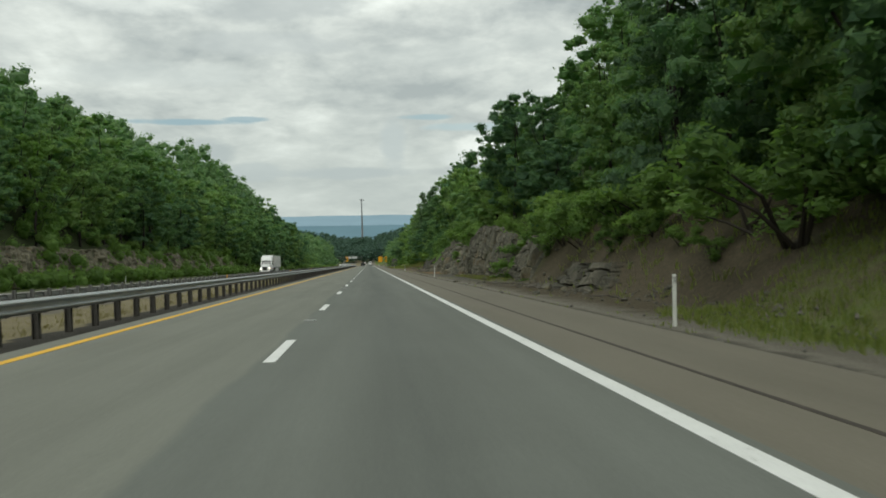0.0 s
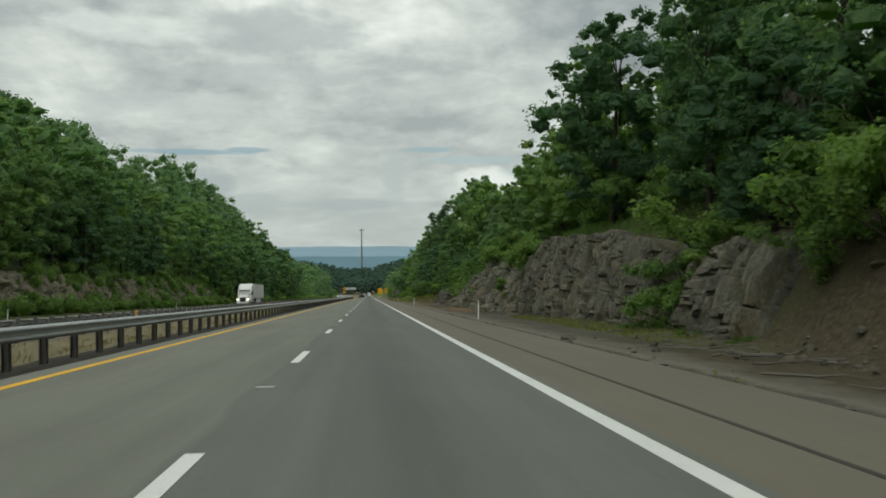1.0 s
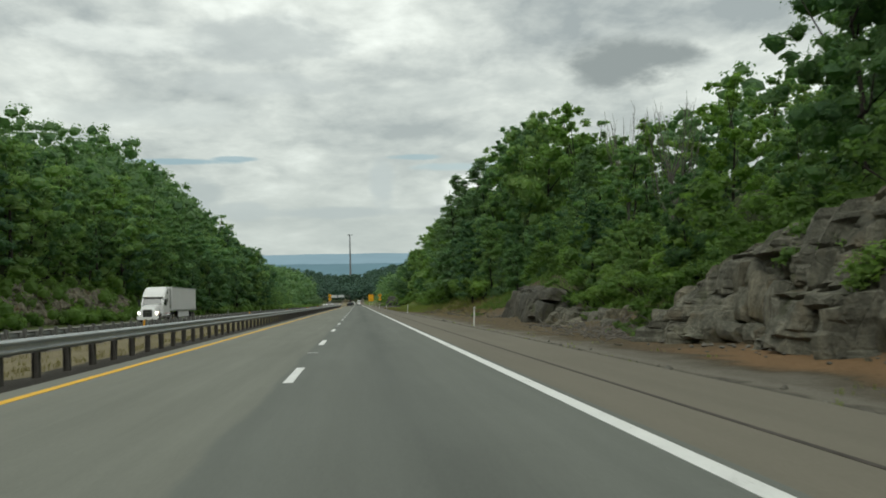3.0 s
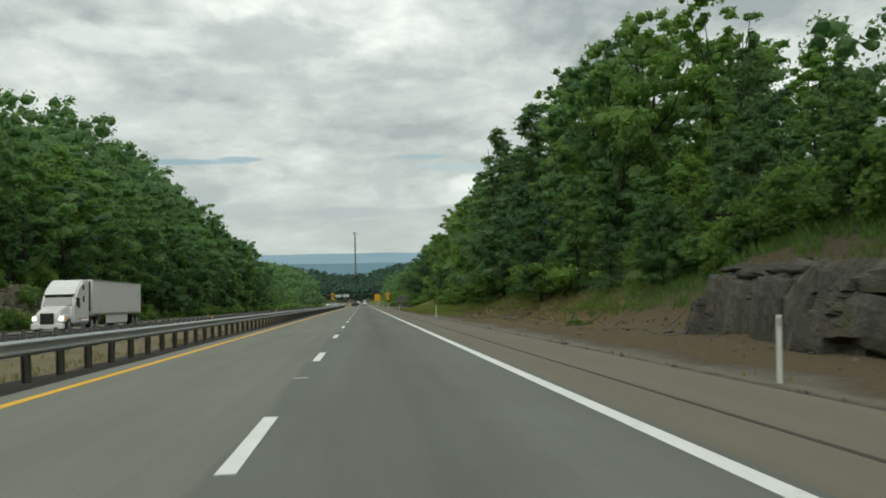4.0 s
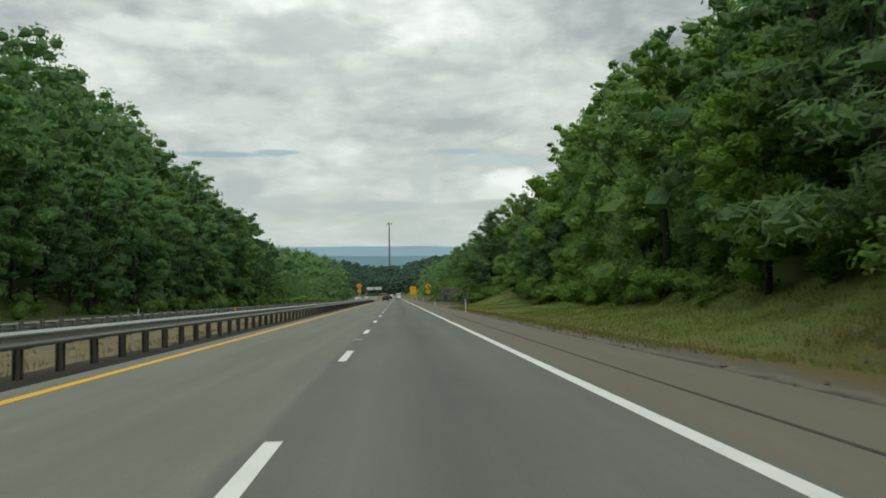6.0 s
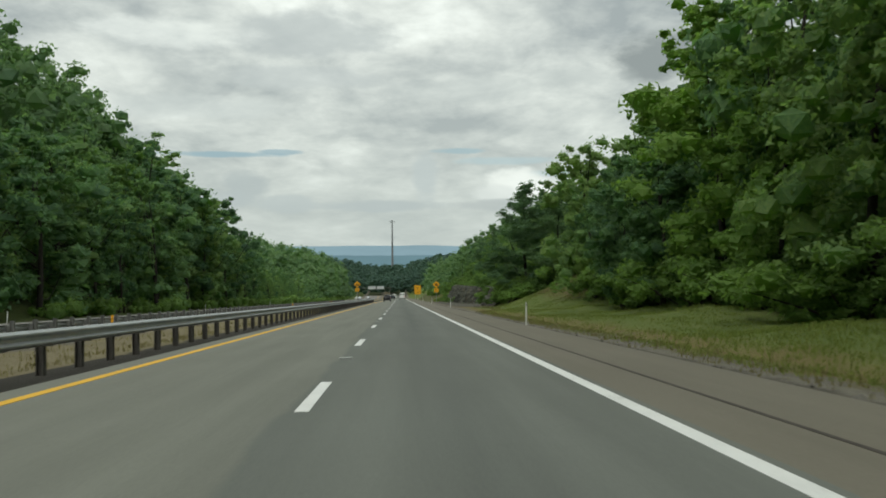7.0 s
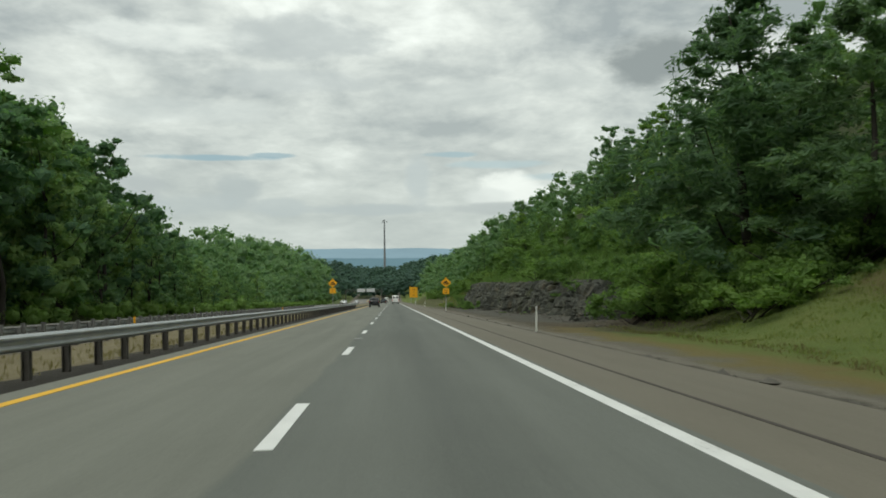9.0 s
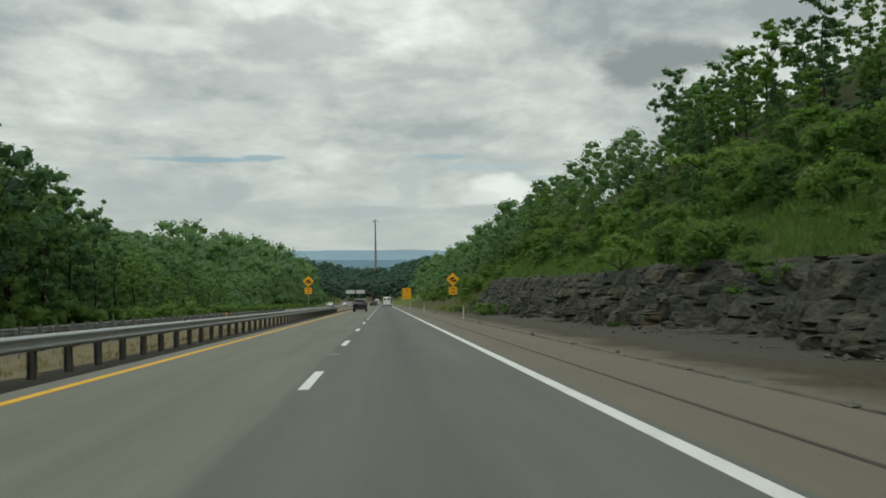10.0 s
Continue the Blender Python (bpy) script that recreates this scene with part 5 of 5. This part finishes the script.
def grass_stuff(name, label, patches, mat, seed):
    """Tufts of separate bent blades; patches: y0, y1, count, x picker, height."""
    rng = np.random.RandomState(seed)
    V, F, n = [], [], 0
    for y0, y1, count, pick, tall in patches:
        for _ in range(count):
            y = rng.uniform(y0, y1)
            x = pick(y, rng)
            z = ground_z(x, y)
            for _ in range(5):
                a, h = rng.uniform(0, 6.28), tall * rng.uniform(0.45, 1.2)
                bx, by = x + rng.normal() * 0.12, y + rng.normal() * 0.12
                w = 0.008 + 0.010 * rng.rand() + h * 0.02
                dx, dy = math.cos(a), math.sin(a)
                lean = h * rng.uniform(0.15, 0.6)
                V += [(bx - dy * w, by + dx * w, z - 0.03), (bx + dy * w, by - dx * w, z - 0.03), (bx + dx * lean * 0.45 + dy * w * .6, by + dy * lean * 0.45 - dx * w * .6, z + h * 0.65), (bx + dx * lean, by + dy * lean, z + h)]
                F += [(n, n + 1, n + 2), (n, n + 2, n + 3)]
                n += 4
    tagged(new(name, mesh_from(name, np.array(V), [np.array(F)], mat)), label, "grass", kind="stuff")


bank = lambda a, b: (lambda y, r: float(table(TOE, y)) + r.uniform(a, b))
grass_stuff("grass", "uneven green and yellowing grass on the bank", (
    (0, 200, 130, lambda y, r: 6.6 + abs(r.normal()) * 1.4, 0.09), (3, 20, 1500, bank(-2.4, 3.5), 0.20), (20, 45, 260, bank(-0.5, 4), 0.3), (54, 80, 700, bank(-2.8, -0.1), 0.13), (165, 205, 600, bank(0.6, 4), 0.34),
    (200, 245, 5200, bank(-1.4, 5.5), 0.11), (245, 322, 9000, bank(-1.6, 8.5), 0.08), (400, 460, 500, bank(-1, 5), 0.5)), M_GRASS, 4)
grass_stuff("weeds", "tall green weeds growing over the tops of the rock faces", ((60, 90, 900, bank(0.9, 4.5), 0.30), (90, 125, 1400, bank(0.9, 4.5), 0.42), (125, 170, 2000, bank(0.6, 6), 0.40), (330, 404, 5000, bank(1.2, 7), 0.45)), M_SHRUB, 14)
grass_stuff("dry_grass", "straw-coloured dry grass in the median and along the verge", ((0, 380, 2600, lambda y, r: r.uniform(-12.2, -6.3), 0.16), (54, 80, 500, bank(-2.9, -0.2), 0.13), (164, 208, 900, bank(-0.3, 3.6), 0.22), (205, 322, 900, bank(-1.9, -0.6), 0.12), (292, 309, 500, lambda y, r: r.uniform(15.5, 21.0), 0.12)), M_STRAW, 6)

# ---- roadside furniture ----


def make_markers():
    """Slim upright marker posts along both outer shoulders."""
    def model(name, h, w, mat, label, group):
        bm = box(w, 0.035, h, (0, 0, h / 2 - 0.15), bevel=0.008)
        me = bpy.data.meshes.new(name)
        bm.to_mesh(me)
        bm.free()
        me.materials.append(mat)
        root = thing(name, (0, 0, 0), label, "marker post", group)
        part("stake", me, None, root)
        part("reflector", box(w * 0.8, 0.012, 0.12, (0, -0.024, h - 0.26), bevel=0.004), M_PLATE if mat is M_POST else M_SIGN_YELLOW, root, "pale reflector strip")
        return root
    white = model("marker_post", 1.17, 0.075, M_POST, "white plastic marker post on the gravel verge", "marker posts")
    rng = random.Random(3)
    spots = [(7.2, 15.7), (7.3, 76.5), (7.2, 138.4), (7.25, 197.6), (6.8, 258.8), (7.0, 318.3), (7.1, 378.0), (7.1, 438.5), (7.1, 499), (-27.2, 40), (-27.2, 101), (-27.2, 160), (-27.2, 222), (-27.2, 283), (-27.2, 345), (-27.2, 406)]
    for i, (x, y) in enumerate(spots):
        m = pose(x, y, ground_z(x, y), rng.uniform(-3, 3), rng.uniform(-3, 3), rng.uniform(-8, 8))
        if i:
            copy_thing(white, m)
        else:
            white.matrix_basis = m
    yellow = model("median_marker", 1.15, 0.11, M_SIGN_YELLOW, "yellow plastic marker post in the median", "median marker posts")
    for i, y in enumerate((18, 84, 151, 205, 262, 330, 391)):
        m = pose(-12.7, y, ground_z(-12.7, y), rng.uniform(-3, 3), rng.uniform(-3, 3), 0)
        if i:
            copy_thing(yellow, m)
        else:
            yellow.matrix_basis = m


def bar(w, h, x, z, parent, name="text_bar"):
    return part(name, box(w, 0.01, h, (x, -0.052, z)), M_SIGN_BLACK, parent)


def big_sign(x, y):
    z = ground_z(x, y)
    root = thing("warning_sign", (x, y, z), "large orange-yellow rectangular warning sign on two posts", "road sign")
    lift = road_z(y) - z
    board = part("panel", box(3.3, 0.06, 4.4, (0, 0, 4.25 + lift), bevel=0.02), M_SIGN_YELLOW, root)
    for px in (-1.0, 1.0):
        part("post", box(0.16, 0.12, 4.9, (px, 0.10, 1.9 + lift)), M_STEEL, root)
    for px in (-1.56, 1.56):
        part("border", box(0.06, 0.01, 4.2, (px, -0.045, 4.25 + lift)), M_SIGN_BLACK, board)
    for dz in (-2.1, 2.1):
        part("border", box(3.06, 0.01, 0.06, (0, -0.045, 4.25 + dz + lift)), M_SIGN_BLACK, board)
    for w, dz in ((1.3, 1.2), (0.5, 0.3), (1.1, -1.2)):
        bar(w, 0.14, 0, 4.25 + dz + lift, board)


def diamond_sign(x, y, centre):
    """A truck-on-a-grade diamond over a plate."""
    z = ground_z(x, y)
    root = thing("grade_sign", (x, y, z), "yellow diamond steep-grade warning sign above a square plate", "road sign", "steep grade signs")
    c = centre + road_z(y) - z
    turn = Euler((0, radians(45), 0)).to_matrix().to_4x4()
    face = part("diamond", box(1.22, 0.03, 1.22, (0, 0, c), turn=turn, bevel=0.01), M_SIGN_YELLOW, root)
    bm = bmesh.new()
    outline = ((-0.42, -0.30), (0.42, 0.02), (0.42, -0.30))
    prism(outline, -0.024, -0.018, bm)
    for v in bm.verts:
        v.co.z += c
    part("slope_symbol", bm, M_SIGN_BLACK, face)
    slant = Euler((0, -radians(20), 0)).to_matrix().to_4x4()
    bm = box(0.46, 0.008, 0.24, (-0.02, -0.022, c + 0.10), turn=slant)
    box(0.18, 0.008, 0.17, (-0.34, -0.022, c - 0.05), turn=slant, bm=bm)
    part("truck_symbol", bm, M_SIGN_BLACK, face)
    plate = part("plate", box(1.05, 0.03, 0.95, (0, 0, c - 1.42), bevel=0.01), M_SIGN_YELLOW, root)
    for dz in (0.2, -0.2):
        part("text_bar", box(0.5, 0.008, 0.09, (0, -0.02, c - 1.42 + dz)), M_SIGN_BLACK, plate)
    part("post", box(0.10, 0.08, c + 1.2, (0, 0.06, (c + 1.2) / 2 - 0.6)), M_STEEL, root)


def gantry(y):
    z = road_z(y)
    root = thing("sign_gantry", (-17.0, y, z), "overhead steel gantry carrying two pale sign panels", "sign gantry")
    for px in (-11.5, 11.5):
        part("leg", cylinder(0.25, 8.4, (px, 0, 3.7)), M_WEATHERED, root)
    for dz in (7.0, 8.0):
        part("beam", cylinder(0.14, 23.0, (0, 0, dz), axis="X", seg=10), M_WEATHERED, root)
    for k in range(12):
        part("strut", cylinder(0.06, 1.0, (-10.5 + 1.9 * k, 0, 7.5), seg=6), M_WEATHERED, root)
    for px in (-1.6, 4.4):
        part("sign_panel", box(5.2, 0.1, 2.2, (px, -0.25, 7.6), bevel=0.02), M_SIGN_GREY, root)


def mast(x, y, top):
    """A tall slender communications mast with antennas round its head."""
    z = ground_z(x, y)
    h = top + road_z(y) - z
    root = thing("radio_mast", (x, y, z), "tall slender grey radio mast with an antenna head", "mast")
    for k in range(4):
        a, b = h * k / 4, h * (k + 1) / 4
        part("mast_section", cylinder(1.9 - 0.28 * k, b - a + 0.2, (0, 0, (a + b) / 2), seg=12, r2=1.9 - 0.28 * (k + 1)), M_MAST, root)
    for k in range(3):
        q = 2 * math.pi * k / 3
        part("platform_arm", box(4.6, 0.35, 0.35, (1.6 * math.cos(q), 1.0 * math.sin(q), h - 2.6), turn=Euler((0, 0, q)).to_matrix().to_4x4()), M_MAST, root)
        for s in (-1.0, 0.0, 1.0):
            part("antenna", box(0.6, 0.5, 3.6, (3.5 * math.cos(q) - 1.5 * s * math.sin(q), 3.5 * math.sin(q) + 1.5 * s * math.cos(q), h - 2.6), bevel=0.04), M_MAST, root)


M_MAST = simple("mast_steel", (0.22, 0.23, 0.24), 0.6, 0.3, vary=0.1)
make_markers()
big_sign(9.9, 628.0)
diamond_sign(9.85, 420.0, 3.95)
diamond_sign(-10.0, 442.0, 4.5)
gantry(823.0)
mast(-9.0, 1483.0, 116.0)

# ---- vehicles ----


def wheel(parent, x, y, r, width, side):
    tyre = part("wheel", cylinder(r, width, (x, y, r), axis="X", seg=22), M_RUBBER, parent, "black tyre")
    part("rim", cylinder(r * 0.62, 0.03, (x + side * (width / 2 + 0.005), y, r), axis="X", seg=16), M_CHROME, tyre, "metal rim")


def loft(stations):
    """A closed car body from cross-sections: y, sill z, belt z, roof z, half widths at sill, belt and roof."""
    bm = bmesh.new()
    rings = []
    for y, zs, zb, zr, ws, wb, wr in stations:
        half = [(ws * 0.90, zs), (ws, zs + 0.10), (wb, (zs + zb) / 2 + 0.05), (wb * 0.985, zb), (wr + (wb - wr) * 0.42, zb + (zr - zb) * 0.6), (wr, zb + (zr - zb) * 0.92), (wr * 0.7, zr)]
        ring = [(x, z) for x, z in half] + [(-x, z) for x, z in half[::-1]]
        rings.append([bm.verts.new((x, y, z)) for x, z in ring])
    n = len(rings[0])
    for a, b in itertools.pairwise(rings):
        for i in range(n):
            j = (i + 1) % n
            bm.faces.new((a[i], a[j], b[j], b[i]))
    bm.faces.new(rings[0][::-1])
    bm.faces.new(rings[-1])
    bmesh.ops.recalc_face_normals(bm, faces=bm.faces)
    for f in bm.faces:
        f.smooth = True
    return bm


def panel(points, thick, direction):
    """A thin shaped plate from its corner points."""
    bm = bmesh.new()
    d = Vector(direction).normalized() * thick
    a = [bm.verts.new(Vector(p) + d) for p in points]
    b = [bm.verts.new(Vector(p) - d) for p in points]
    bm.faces.new(a)
    bm.faces.new(b[::-1])
    for i in range(len(a)):
        j = (i + 1) % len(a)
        bm.faces.new((a[i], b[i], b[j], a[j]))
    bmesh.ops.recalc_face_normals(bm, faces=bm.faces)
    return bm


def suv(name, x, y, label, paint, heading=0.0, k=1.0):
    """A crossover seen from behind; its nose points up the road's direction of travel."""
    root = thing(name, (0, 0, 0), label, "car", "cars on the highway")
    w = 0.93
    st = ((-2.30, 0.45, 0.95, 1.02, w * .88, w * .90, w * .80), (-2.22, 0.34, 1.02, 1.16, w * .94, w * .97, w * .80), (-1.95, 0.30, 1.06, 1.50, w, w, w * .74), (-1.45, 0.27, 1.06, 1.63, w, w * 1.01, w * .74), (-0.4, 0.25, 1.04, 1.68, w, w * 1.01, w * .76), (0.45, 0.25, 1.02, 1.60, w, w * 1.01, w * .72),
          (1.15, 0.27, 1.00, 1.10, w, w, w * .80), (1.9, 0.30, 0.90, 0.97, w * .97, w * .97, w * .78), (2.25, 0.38, 0.76, 0.80, w * .86, w * .86, w * .70))
    part("body", loft(st), paint, root)
    part("rear_window", panel(((-.62, -2.13, 1.19), (.62, -2.13, 1.19), (.56, -1.90, 1.52), (-.56, -1.90, 1.52)), 0.02, (0, -0.8, 0.5)), M_GLASS, root, "sloping tinted glass")
    part("spoiler", box(1.18, 0.30, 0.04, (0, -1.88, 1.585), bevel=0.015), paint, root)
    part("windscreen", panel(((-.66, 1.08, 1.08), (.66, 1.08, 1.08), (.60, 0.50, 1.55), (-.60, 0.50, 1.55)), 0.02, (0, 0.6, 0.8)), M_GLASS, root, "sloping tinted glass")
    for s in (-1, 1):
        part("side_window", panel(((s * .885, -1.75, 1.12), (s * .885, 0.65, 1.08), (s * .775, 0.25, 1.47), (s * .775, -1.45, 1.50)), 0.02, (s, 0, 0.3)), M_GLASS, root)
        part("tail_light", box(0.40, 0.12, 0.13, (s * .64, -2.235, 0.98), bevel=0.03), M_RED, root, "red lamp")
        part("mirror", box(0.20, 0.12, 0.14, (s * 1.02, 0.75, 1.10), bevel=0.03), paint, root)
        part("headlight", box(0.36, 0.12, 0.12, (s * .62, 2.16, 0.72), bevel=0.03), M_PLATE, root)
        part("exhaust", cylinder(0.05, 0.12, (s * .55, -2.28, 0.36), axis="Y", seg=10), M_CHROME, root)
        for wy in (-1.38, 1.38):
            wheel(root, s * (w - 0.12), wy, 0.36, 0.24, s)
    part("bumper", box(1.62, 0.16, 0.26, (0, -2.24, 0.50), bevel=0.05), M_TRIM, root, "grey-black plastic")
    part("plate", box(0.31, 0.012, 0.16, (0, -2.29, 0.80)), M_PLATE, root, "plain pale plate")
    part("chrome_strip", box(0.9, 0.02, 0.03, (0, -2.27, 0.945)), M_CHROME, root)
    root.matrix_basis = pose(x, y, road_z(y) - (0.3 if x < -10 else 0.0), -math.degrees(math.atan(GRADE))) @ pose(0, 0, 0, 0, 0, heading) @ Matrix.Diagonal((k, k, k, 1))


def van(x, y, label):
    root = thing("delivery_van", (0, 0, 0), label, "van", "cars on the highway")
    w = 1.0
    st = ((-3.0, 0.42, 1.25, 2.52, w * .96, w * .98, w * .86), (-2.9, 0.36, 1.3, 2.6, w, w, w * .88), (0.8, 0.36, 1.3, 2.62, w, w, w * .88), (1.5, 0.36, 1.3, 2.45, w, w, w * .80), (2.2, 0.36, 1.2, 1.45, w, w, w * .80), (2.95, 0.42, 0.95, 1.05, w * .9, w * .9, w * .75))
    part("body", loft(st), M_TRUCK, root)
    for s in (-1, 1):
        part("rear_door", box(0.90, 0.03, 1.85, (s * .46, -3.005, 1.45), bevel=0.02), M_TRUCK, root)
        part("rear_window", box(0.55, 0.02, 0.5, (s * .46, -3.03, 1.95), bevel=0.02), M_GLASS, root)
        part("tail_light", box(0.14, 0.05, 0.42, (s * .90, -3.0, 1.15), bevel=0.02), M_RED, root)
        part("mirror", box(0.2, 0.1, 0.36, (s * 1.12, 1.7, 1.5), bevel=0.03), M_TRIM, root)
        for wy in (-1.9, 2.0):
            wheel(root, s * (w - .12), wy, 0.37, 0.24, s)
    part("bumper", box(1.9, 0.16, 0.2, (0, -3.05, 0.45), bevel=0.03), M_TRIM, root)
    part("plate", box(0.31, 0.012, 0.16, (-.3, -3.03, 0.9)), M_PLATE, root)
    root.matrix_basis = pose(x, y, road_z(y), -math.degrees(math.atan(GRADE)))


def semi_truck(x, front, lift):
    """A long-nosed tractor and its box trailer, facing the camera; y runs back from the bumper."""
    slope = -math.degrees(math.atan(GRADE))
    base = pose(x, front, road_z(front) + lift, slope)
    tr = thing("tractor_unit", (0, 0, 0), "white long-nosed tractor unit with a tall roof fairing", "truck")
    hood = ((0.05, 0.55), (0.0, 1.2), (0.12, 1.52), (1.9, 1.98), (2.3, 1.98), (2.3, 0.55))
    bm = prism(hood, -0.82, 0.82, axis="X")
    bmesh.ops.bevel(bm, geom=[e for e in bm.edges], offset=0.09, segments=2, affect="EDGES")
    part("hood", bm, M_TRUCK, tr)
    cab = ((2.05, 0.60), (2.05, 1.95), (2.55, 2.75), (3.1, 3.35), (4.2, 3.95), (5.6, 4.02), (5.6, 0.60))
    bm = prism(cab, -1.22, 1.22, axis="X")
    bmesh.ops.bevel(bm, geom=[e for e in bm.edges], offset=0.12, segments=3, affect="EDGES")
    part("cab", bm, M_TRUCK, tr)
    part("windscreen", panel(((-1.05, 2.04, 1.98), (1.05, 2.04, 1.98), (1.0, 2.50, 2.70), (-1.0, 2.50, 2.70)), 0.025, (0, -0.85, 0.53)), M_GLASS, tr, "dark glass")
    part("sun_visor", box(2.2, 0.30, 0.06, (0, 2.48, 2.80), bevel=0.02), M_TRIM, tr)
    part("grille", box(0.98, 0.08, 0.82, (0, 0.0, 1.02), bevel=0.04), M_TRIM, tr, "dark mesh grille")
    for i in range(6):
        part("grille_bar", box(0.92, 0.03, 0.025, (0, -0.05, 0.70 + 0.13 * i)), M_CHROME, tr)
    part("bumper", box(2.3, 0.40, 0.42, (0, 0.18, 0.48), bevel=0.08), M_TRUCK, tr)
    part("stripe", box(0.01, 2.6, 0.05, (1.245, 4.2, 0.95)), M_RED_PAINT, tr, "thin red stripe")
    for s in (-1, 1):
        part("fender", box(0.42, 1.35, 0.55, (s * 0.98, 0.95, 1.02), bevel=0.16), M_TRUCK, tr)
        part("headlight", box(0.34, 0.16, 0.24, (s * 0.90, 0.18, 1.04), bevel=0.05), M_HEAD, tr, "lit headlamp")
        part("indicator", box(0.10, 0.10, 0.14, (s * 1.12, 0.30, 1.04), bevel=0.02), M_AMBER, tr)
        part("door_window", box(0.03, 0.85, 0.62, (s * 1.225, 2.95, 2.25), bevel=0.01), M_GLASS, tr)
        part("sleeper_window", box(0.03, 0.32, 0.5, (s * 1.225, 4.25, 2.45), bevel=0.01), M_GLASS, tr)
        part("vent_window", box(0.03, 0.35, 0.35, (s * 1.225, 4.2, 3.35), bevel=0.01), M_GLASS, tr)
        arm = part("mirror", box(0.14, 0.16, 0.75, (s * 1.48, 2.35, 2.15), bevel=0.03), M_TRIM, tr)
        part("mirror_arm", box(0.3, 0.04, 0.04, (s * 1.35, 2.35, 2.5)), M_TRIM, arm)
        part("fuel_tank", cylinder(0.34, 1.7, (s * 0.95, 4.4, 0.72), axis="Y", seg=18), M_CHROME, tr)
        part("exhaust_stack", cylinder(0.07, 2.6, (s * 0.95, 5.75, 2.5), seg=10), M_CHROME, tr)
        for wy in (1.05, 6.3, 7.6):
            wheel(tr, s * 1.02, wy, 0.51, 0.34, s)
    part("frame_rail", box(0.9, 5.5, 0.25, (0, 5.6, 0.95)), M_TRIM, tr)
    tr.matrix_basis = base
    tl = thing("box_trailer", (0, 0, 0), "plain white box trailer coupled behind a tractor", "trailer")
    part("box", box(2.6, 14.6, 2.85, (0, 13.6, 2.62), bevel=0.04), M_TRAILER, tl)
    for s in (-1, 1):
        part("top_rail", box(0.04, 14.6, 0.12, (s * 1.31, 13.6, 3.98)), M_STEEL, tl)
        part("bottom_rail", box(0.05, 14.6, 0.16, (s * 1.31, 13.6, 1.26)), M_STEEL, tl)
        part("side_skirt", box(0.04, 6.5, 0.72, (s * 1.22, 13.2, 0.80), bevel=0.01), M_TRAILER, tl)
        part("landing_leg", box(0.14, 0.14, 0.9, (s * 0.8, 9.0, 0.75)), M_STEEL, tl)
        for k in range(13):
            part("side_rib", box(0.012, 0.03, 2.6, (s * 1.306, 7.0 + 1.1 * k, 2.62)), M_TRAILER, tl)
        for wy in (18.2, 19.5):
            wheel(tl, s * 1.02, wy, 0.51, 0.5, s)
    part("axle_frame", box(1.2, 3.4, 0.3, (0, 18.8, 1.02)), M_TRIM, tl)
    part("nose_fairing", box(2.2, 0.1, 2.4, (0, 6.28, 2.7), bevel=0.03), M_TRIM, tl)
    part("rear_guard", box(2.3, 0.12, 0.14, (0, 20.85, 0.6)), M_STEEL, tl)
    tl.matrix_basis = base


M_SILVER = simple("silver_car_paint", (0.55, 0.56, 0.57), 0.25, 0.5, vary=0.06)
M_RED_PAINT = simple("red_stripe_paint", (0.45, 0.06, 0.05), 0.4)
suv("crossover_car", -1.95, 429.5, "black crossover car with red tail lights driving downhill", M_BLACK)
suv("saloon_car", -1.9, 566.0, "dark blue-grey car driving downhill in the distance", M_BLUE, k=0.95)
suv("saloon_car", -1.9, 640.0, "dark car in the distance on the highway", M_BLUE, k=0.95)
# a far white truck, with the smaller van model put in its place
van(-1.9, 726.0, "white truck far ahead in the passing lane, modelled as a van")
van(2.1, 539.5, "white delivery van driving downhill in the distance")
semi_truck(-21.9, 190.0, -0.3)
suv("saloon_car", -17.9, 622.0, "silver car approaching on the far carriageway", M_SILVER, 180)
suv("saloon_car", -21.6, 668.0, "white car approaching on the far carriageway", M_TRUCK, 180)
suv("saloon_car", -17.9, 735.0, "silver car approaching on the far carriageway", M_SILVER, 180)
